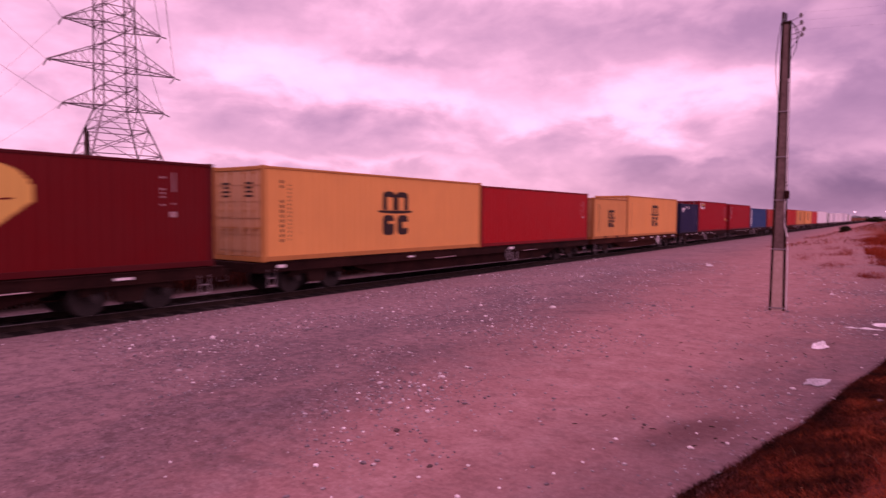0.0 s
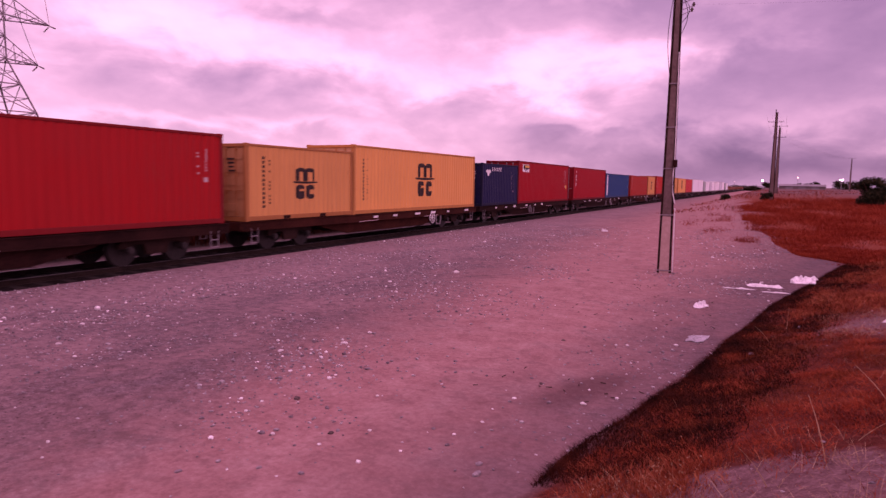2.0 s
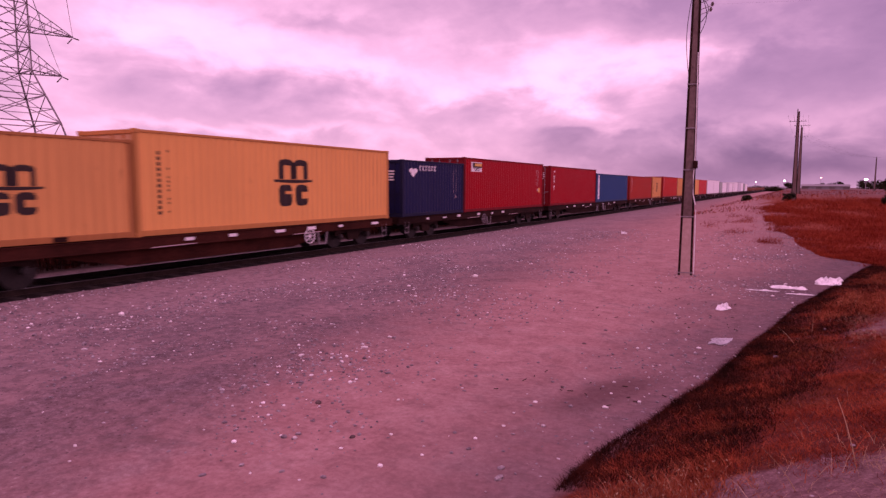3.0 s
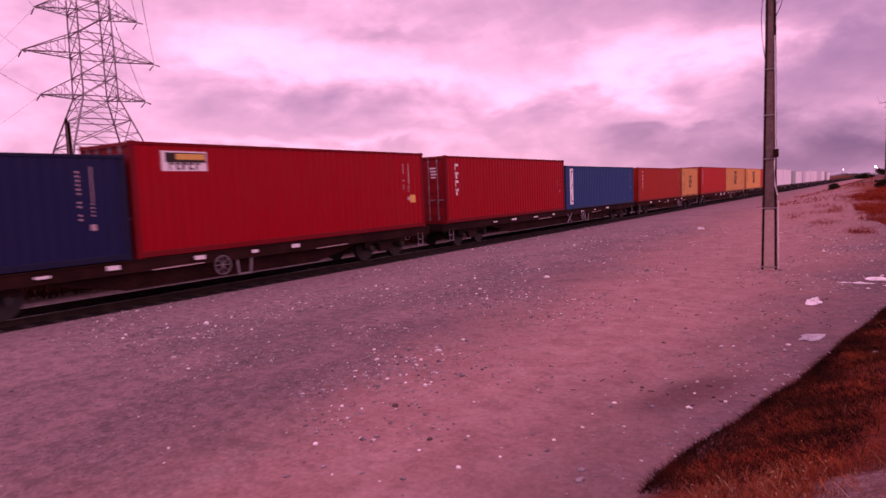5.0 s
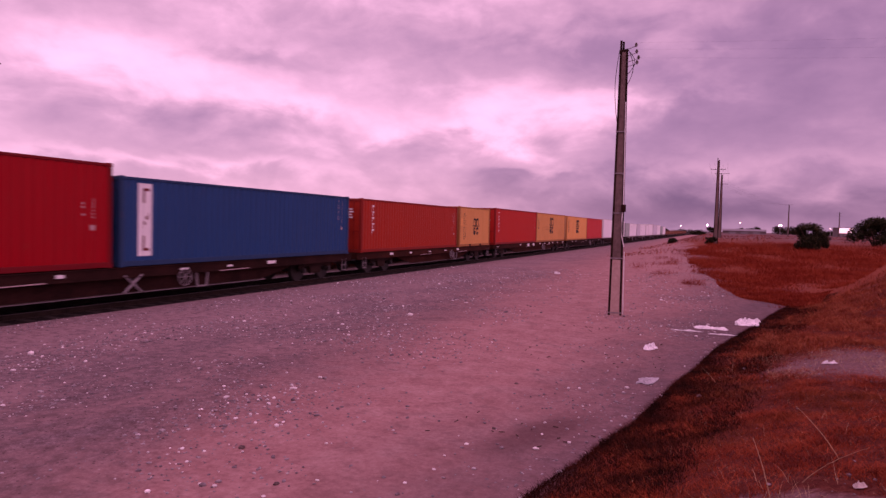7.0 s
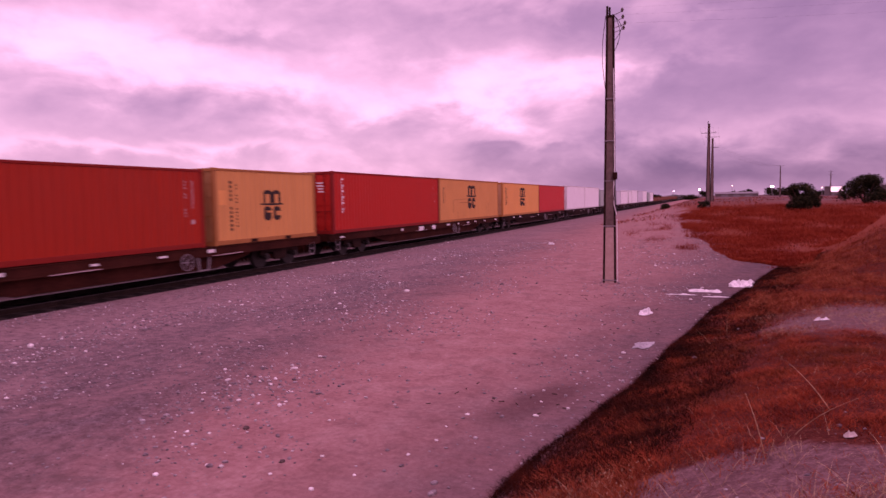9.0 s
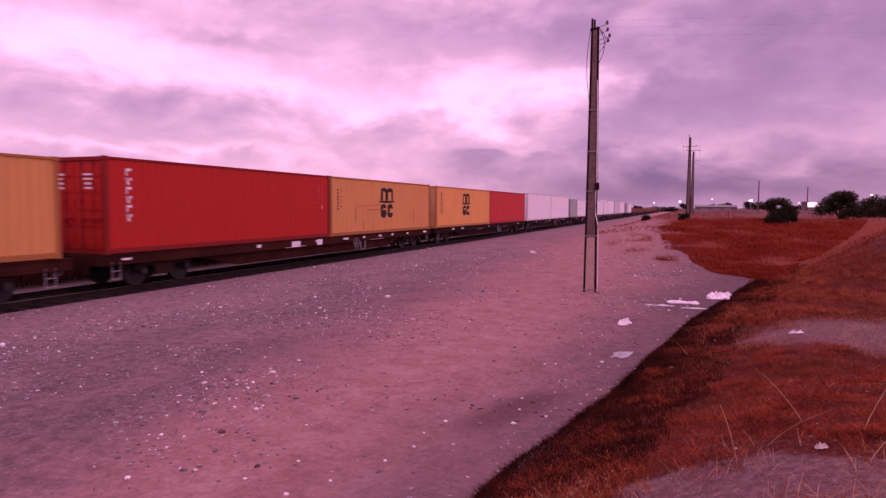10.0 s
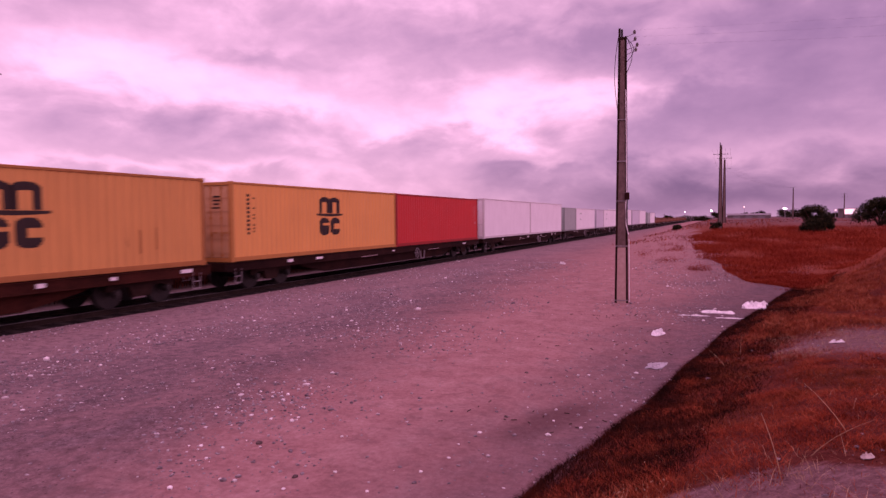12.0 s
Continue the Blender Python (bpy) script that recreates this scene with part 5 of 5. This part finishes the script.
def grow():
    rng = random.Random(11)
    nrng = np.random.default_rng(11)
    # dense fringe along the foot of the bank, its shade put into dark blades
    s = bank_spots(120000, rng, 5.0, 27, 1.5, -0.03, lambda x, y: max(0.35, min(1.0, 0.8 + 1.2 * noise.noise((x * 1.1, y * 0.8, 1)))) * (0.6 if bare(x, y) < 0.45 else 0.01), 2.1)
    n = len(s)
    tufts("bank_fringe_grass", s, nrng.uniform(0.015, 0.08, n), nrng.uniform(0.003, 0.008, n), 2.0, SHADE_GRASS, 1, "dense grass along the foot of the bank, coloured dark for its shade", "grass")
    s = bank_spots(225000, rng, 3.2, 26, 5.5, 0.12, lambda x, y: max(0.015, min(1, 1.1 - 1.25 * max(0, bare(x, y)))) * (1.0 if y < 14 else 0.55))
    n = len(s)
    swell = np.array([0.55 + 1.3 * max(0.0, 0.35 + noise.noise((x * 2.2, y * 2.2, 17))) for x, y, z in s])
    tufts("bank_grass", s, nrng.uniform(0.010, 0.055, n) * swell, nrng.uniform(0.002, 0.0055, n), 2.8, GRASS, 2, "matted russet dry grass on the bank", "grass")
    s = bank_spots(9500, rng, 2.6, 22, 5.5, 0.3, lambda x, y: (0.9 if noise.noise((x * 1.3, y * 1.3, 9)) > 0.05 else 0.15) * (1.0 if bare(x, y) > 0.3 else 0.07))
    n = len(s)
    tufts("pale_straw", s, nrng.uniform(0.015, 0.13, n), nrng.uniform(0.0015, 0.0035, n), 2.6, STRAW, 3, "scattered pale dead straw stalks on the bank", "straw")
    s = bank_spots(26000, rng, 13.5, 26, 5.0, 0.5, lambda x, y: 0.95 if bare(x, y) < 0.25 and noise.noise((x * 0.6, y * 0.35, 12)) > -0.25 else 0.05)
    n = len(s)
    tufts("orange_grass", s, nrng.uniform(0.03, 0.13, n), nrng.uniform(0.005, 0.011, n), 2.0, ORANGE_GRASS, 8, "orange dry grass along the top of the bank", "grass")
    # the same grass goes on round and behind the viewpoint, thinner
    s = []
    while len(s) < 80000:
        x, y = rng.uniform(-2.3, 11.0), rng.uniform(-7.0, 24.0)
        e = bank_edge(y)
        if x < e or (y > 2.2 and x < e + 4.6):
            continue
        if rng.random() < min(1.0, 0.75 + noise.noise((x * 0.7, y * 0.7, 31)) - max(0.0, (math.hypot(x, y - 8) - 11) / 9)):
            s.append((x, y, ground_z(x, y) - 0.01))
    s = np.array(s)
    n = len(s)
    tufts("upper_bank_grass", s, nrng.uniform(0.03, 0.12, n), nrng.uniform(0.005, 0.011, n), 2.2, GRASS, 14, "thin dry grass over the top of the bank", "grass")
    # a clump of low weeds with orange tips by the foot of the bank
    s = []
    while len(s) < 5200:
        x, y = rng.gauss(-0.62, 0.20), rng.gauss(4.75, 0.36)
        if rng.random() < 0.25:
            x, y = rng.gauss(-1.1, 0.08), rng.gauss(4.7, 0.2)
        s.append((x, y, ground_z(x, y) - 0.01))
    s = np.array(s)
    n = len(s)
    tufts("orange_weeds", s, nrng.uniform(0.015, 0.09, n), nrng.uniform(0.003, 0.008, n), 1.5, ORANGE_GRASS, 15, "low weeds with orange tips at the bank foot", "weeds")
    # their pale seed heads
    heads = s[nrng.integers(0, len(s), 90)] + np.stack([np.zeros(90), np.zeros(90), nrng.uniform(0.03, 0.11, 90)], 1)
    tufts("seed_heads", heads, nrng.uniform(0.008, 0.022, 90), nrng.uniform(0.008, 0.018, 90), 0.8, STRAW, 16, "pale seed heads among the low weeds", "weeds")
    # the russet scrub field beyond
    spots = []
    while len(spots) < 120000:
        y = 24.6 + 58 * rng.random() ** 1.6
        lo = lerp_table([(24, 2.6), (27, 0.9), (33, -2.4), (44, -5.2), (60, -4.4), (82, -1.5)], y)
        full = lerp_table([(24, 3.0), (27, 1.6), (33, 0.5), (45, -1.2), (60, -2.2), (82, 0.5)], y)
        hi = lerp_table([(24, 3.2), (30, 4.6), (36, 6.2), (60, 13), (95, 22)], y)
        x = rng.uniform(lo, hi)
        clump = noise.noise((x * 0.55, y * 0.3, 21))
        rim = (1.0 if x > full + clump * 1.2 else max(0.0, 0.9 * (clump - 0.2))) * min(1.0, (y - 24.2) / 2) * min(1.0, (83 - y) / 12)
        if rng.random() < rim * (0.55 + 0.9 * noise.noise((x * 0.35, y * 0.2, 2))) + 0.004:
            spots.append((x, y, ground_z(x, y) - 0.01))
    s = np.array(spots)
    n = len(s)
    grown = np.clip((s[:, 1] - 22) / 25, 0.35, 1.0)
    tufts("russet_scrub", s, nrng.uniform(0.08, 0.36, n) * grown, nrng.uniform(0.008, 0.02, n), 1.5, SCRUB, 4, "field of dry russet scrub", "scrub")
    spots = []
    while len(spots) < 9000:
        y = 60 + 190 * rng.random() ** 1.3
        x = rng.uniform(-9, 0.42 * y)
        if noise.noise((x * 0.12, y * 0.06, 5)) > 0.0:
            spots.append((x, y, ground_z(x, y) - 0.01))
    s = np.array(spots)
    n = len(s)
    tufts("far_dry_grass", s, nrng.uniform(0.08, 0.28, n), nrng.uniform(0.03, 0.08, n), 1.4, GRASS, 5, "patches of dry grass on the far ground", "grass")
    s = np.array([(x, y, ground_z(x, y) - 0.01) for x, y in ((rng.gauss(8.0, 2.6), rng.gauss(25, 5)) for _ in range(4500)) if x > 3.4 and y > 14])
    n = len(s)
    tufts("mound_grass", s, nrng.uniform(0.06, 0.22, n), nrng.uniform(0.006, 0.016, n), 1.0, GRASS, 6, "thin dry grass on the earth mound", "grass")


grow()


def far_side_weeds():
    # added weeds: they hide bright ground so the gap under the wagons stays dark
    rng = random.Random(31)
    nrng = np.random.default_rng(31)
    s = np.array([(rng.uniform(-24, -19.2), y, 0.0) for y in (rng.uniform(0, 60) for _ in range(30000))])
    n = len(s)
    tufts("far_side_weeds", s, nrng.uniform(0.15, 0.5, n), nrng.uniform(0.015, 0.04, n), 0.8, SHADE_GRASS, 7, "dark weeds added beyond the railway track to blacken the gap under the wagons", "weeds")


far_side_weeds()


def stones(name, count, seed, area, size, label, mat=STONE):
    rng = random.Random(seed)
    b = Build()
    ico = [(0, 0, 1), (0.89, 0, 0.45), (0.28, 0.85, 0.45), (-0.72, 0.53, 0.45), (-0.72, -0.53, 0.45), (0.28, -0.85, 0.45),
           (0.72, 0.53, -0.45), (-0.28, 0.85, -0.45), (-0.89, 0, -0.45), (-0.28, -0.85, -0.45), (0.72, -0.53, -0.45), (0, 0, -1)]
    faces = [(0, 1, 2), (0, 2, 3), (0, 3, 4), (0, 4, 5), (0, 5, 1), (1, 6, 2), (2, 7, 3), (3, 8, 4), (4, 9, 5), (5, 10, 1),
             (6, 7, 2), (7, 8, 3), (8, 9, 4), (9, 10, 5), (10, 6, 1), (6, 11, 7), (7, 11, 8), (8, 11, 9), (9, 11, 10), (10, 11, 6)]
    made = 0
    while made < count:
        x, y, keep = area(rng)
        if rng.random() > keep:
            continue
        r = size * rng.lognormvariate(0, 0.45)
        sx, sy, sz, a = r * rng.uniform(0.7, 1.4), r * rng.uniform(0.6, 1.1), r * rng.uniform(0.4, 0.8), rng.uniform(0, math.tau)
        c, s, z = math.cos(a), math.sin(a), ground_z(x, y) + sz * 0.25
        b.add([(x + (px * c * sx - py * s * sy) * rng.uniform(0.85, 1.1), y + (px * s * sx + py * c * sy), z + pz * sz) for px, py, pz in ico], faces)
        made += 1
    ob = new(name, b.mesh(name, mat))
    tagged(ob, label, "stones", kind="stuff")


def gravel_area(rng):
    y = 1.5 + 38 * rng.random() ** 1.4
    x = rng.uniform(-15.0, 0.5)
    if x > bank_edge(y):
        return x, y, 0.0
    on_track = math.exp(-((x + 3.0 + 0.075 * (y - 6)) / 2.0) ** 2)
    patchy = 0.45 + 1.3 * noise.noise((x * 0.5, y * 0.35, 4))
    near = step(3.6, 6.0, y + 0.18 * (x + 6))
    return x, y, max(0.012, (1 - 0.97 * on_track) * patchy * near)


def bank_area(rng):
    y = rng.uniform(2, 20)
    x = bank_edge(y) + rng.uniform(0.4, 6)
    return x, y, min(1, max(0.05, bare(x, y)))


stones("loose_stones", 24000, 21, gravel_area, 0.0135, "pale and grey stones scattered over the gravel")
stones("loose_rocks", 1500, 22, gravel_area, 0.0155, "larger pale stones scattered over the gravel", WHITE_STONE)
stones("bank_stones", 700, 23, bank_area, 0.010, "small pale stones on the bare parts of the bank")


def crumpled(name, x, y, w, d, h, label, seed, category="litter", lift=0.0, mat=LITTER):
    """A crumpled sheet of plastic or cloth lying on the ground."""
    b = Build()
    n = 14
    for j in range(n + 1):
        for i in range(n + 1):
            u, v = i / n * 2 - 1, j / n * 2 - 1
            r = 1 + 0.45 * noise.noise((u * 1.3 + seed, v * 1.3, seed))
            z = abs(noise.noise((u * 2.2, v * 2.2, seed * 3.1))) * 1.4 + 0.35 * abs(noise.noise((u * 6, v * 6, seed)))
            rim = max(0.0, 1 - max(abs(u), abs(v)) ** 4)
            px, py = x + u * w / 2 * r, y + v * d / 2 * r
            b.v.append((px, py, ground_z(px, py) + 0.012 + lift + h * z * rim))
    m = n + 1
    b.f = [(j * m + i, j * m + i + 1, (j + 1) * m + i + 1, (j + 1) * m + i) for j in range(n) for i in range(n)]
    ob = new(name, b.mesh(name, mat, False))
    solid = ob.modifiers.new("thickness", "SOLIDIFY")
    solid.thickness = 0.006
    tagged(ob, label, category)


crumpled("plastic_sheet", 1.0, 20.2, 0.62, 0.9, 0.26, "crumpled white plastic sheet by the grass", 3.3)
crumpled("plastic_bag", -1.19, 14.76, 0.27, 0.4, 0.13, "small crumpled white plastic bag on the gravel", 5.1)
crumpled("plastic_film", -0.95, 11.5, 0.3, 0.55, 0.03, "flat soiled strip of plastic film on the dirt", 11.3, mat=FILM)
crumpled("plastic_strip", 0.05, 18.6, 0.75, 0.3, 0.09, "torn white plastic strip on the dirt", 9.2)
crumpled("plastic_strip", -0.55, 17.9, 0.7, 0.07, 0.03, "torn white plastic strip on the dirt", 2.4)
crumpled("plastic_strip", 0.35, 17.7, 0.6, 0.06, 0.03, "thin torn white plastic strip on the dirt", 8.4)
crumpled("paper_scrap", 1.85, 12.2, 0.18, 0.14, 0.06, "scrap of white paper on bare gravel", 4.4)
crumpled("paper_scrap", 0.92, 4.75, 0.075, 0.06, 0.035, "scrap of pale paper caught in dry stalks", 6.6, mat=PALE_SCRAP)
crumpled("plastic_bottle_scrap", -8.0, 35.5, 0.3, 0.2, 0.22, "pale plastic scrap beside the line", 1.6)


def stalk(x, y, h, dx, dy, r=0.0032):
    """One long dead stalk, bent over by its own weight."""
    b = Build()
    z = ground_z(x, y) - 0.02
    rings, sides = 7, 5
    verts, faces = [], []
    for i in range(rings):
        t = i / (rings - 1)
        bend = 0.7 * t + 0.3 * t * t
        w = r * (1.1 - 0.7 * t)
        for k in range(sides):
            a = math.tau * k / sides
            verts.append((x + dx * bend + w * math.cos(a), y + dy * bend + w * math.sin(a), z + h * (t - 0.1 * t * t)))
    for i in range(rings - 1):
        for k in range(sides):
            n = (k + 1) % sides
            faces.append((i * sides + k, i * sides + n, (i + 1) * sides + n, (i + 1) * sides + k))
    faces.append(tuple((rings - 1) * sides + k for k in range(sides)))
    b.add(verts, faces)
    ob = new("dry_stalk", b.mesh("dry_stalk", STRAW))
    tagged(ob, "long pale dead stalk leaning out of the grass", "dry stalk", "dead stalks on the bank")


for x, y, h, dx, dy in ((0.40, 12.4, 0.48, 0.02, 0.0), (0.15, 11.2, 0.25, -0.25, 0.2), (1.5, 7.4, 0.16, 0.75, -0.2), (1.28, 5.3, 0.62, 0.35, 0.25),
                        (0.62, 5.0, 0.42, 0.35, -0.2), (0.95, 5.6, 0.35, -0.28, 0.25), (0.42, 4.6, 0.45, -0.12, 0.1), (1.55, 5.0, 0.5, 0.12, -0.3),
                        (1.9, 6.2, 0.55, 0.4, 0.2), (0.1, 4.3, 0.32, -0.2, -0.1), (1.1, 4.4, 0.4, 0.3, 0.1), (2.1, 5.4, 0.45, -0.3, 0.1)):
    stalk(x, y, h, dx, dy)


def twigs():
    rng = random.Random(77)
    b = Build()
    for cx, cy, n, spread_by in ((-2.75, 17.0, 16, 0.45), (-3.4, 12.5, 8, 0.8), (-1.4, 15.5, 8, 0.7), (-2.2, 8.0, 14, 0.6), (-1.0, 13.0, 8, 0.6)):
        for _ in range(n):
            x, y = cx + rng.gauss(0, spread_by), cy + rng.gauss(0, spread_by * 0.6)
            a, l = rng.uniform(0, math.tau), rng.uniform(0.02, 0.08)
            z = ground_z(x, y) + 0.008
            b.rod((x, y, z), (x + l * math.cos(a), y + l * math.sin(a), z + rng.uniform(0, 0.03)), 0.006, 5)
    ob = new("twig_litter", b.mesh("twig_litter", BARK))
    tagged(ob, "scattered dark twigs and scraps on the dirt", "twigs", kind="stuff")


twigs()


def single_stone(x, y, r, mat, label, seed):
    """One stone that stands out on the ground: a faceted, uneven lump."""
    rng = random.Random(seed)
    b = bmesh.new()
    bmesh.ops.create_icosphere(b, subdivisions=2, radius=1.0)
    for v in b.verts:
        k = 1 + 0.35 * noise.noise(v.co * 1.3 + Vector((seed, 0, 0)))
        v.co = Vector((v.co.x * r * 1.2 * k, v.co.y * r * k, v.co.z * r * 0.65 * k))
    me = bpy.data.meshes.new("stone")
    b.to_mesh(me)
    b.free()
    me.materials.append(mat)
    ob = new("stone", me)
    ob.matrix_basis = pose(x, y, ground_z(x, y) + r * 0.2, 0, 0, rng.uniform(0, 360))
    tagged(ob, label, "stone", "stones on the dirt")


PALE_STONE = grit("pale_quartz_stone", (0.45, 0.40, 0.39), (0.75, 0.70, 0.68), 20.0)
DARK_STONE = grit("dark_clod", (0.05, 0.03, 0.03), (0.14, 0.09, 0.085), 20.0)
for i, (x, y, r, pale) in enumerate(((-2.5, 7.84, 0.045, False), (-1.81, 7.31, 0.05, True), (-4.92, 5.89, 0.06, False), (-3.56, 5.41, 0.03, True),
                                     (-5.93, 9.0, 0.05, True), (-7.6, 12.64, 0.06, True), (-7.88, 16.45, 0.11, True), (-2.6, 7.1, 0.04, True),
                                     (-4.1, 6.4, 0.03, True), (-3.9, 5.2, 0.045, False), (-5.2, 5.6, 0.03, True), (-4.6, 4.9, 0.03, True), (-2.9, 10.2, 0.05, False))):
    single_stone(x, y, r * 0.62, PALE_STONE if pale else DARK_STONE, "pale stone lying on the dirt" if pale else "dark clod of earth on the dirt", 60 + i)


# ---- what moves ----


def gone(t):
    """How far the train has come by t seconds."""
    return 10.894 * t + 0.00548 * t * t


def motions():
    for ob, y0, z in MOVERS:
        walk(ob, [(t, pose(TRACK_X, y0 - gone(t), z)) for t in (0.0, 2.0, 4.0, 6.0, 8.0, 10.0, 12.0)])
    # wheels roll on the rails; those that pass before the camera
    near = [w for w, y in WHEELSETS if w.parent.parent.location.y < 60]
    for w in near:
        at = w.location.copy()
        rows = []
        for k in range(361):
            t = k / 30
            rows.append((t, pose(*at, math.degrees(gone(t) / 0.45))))
        walk(w, rows)


motions()
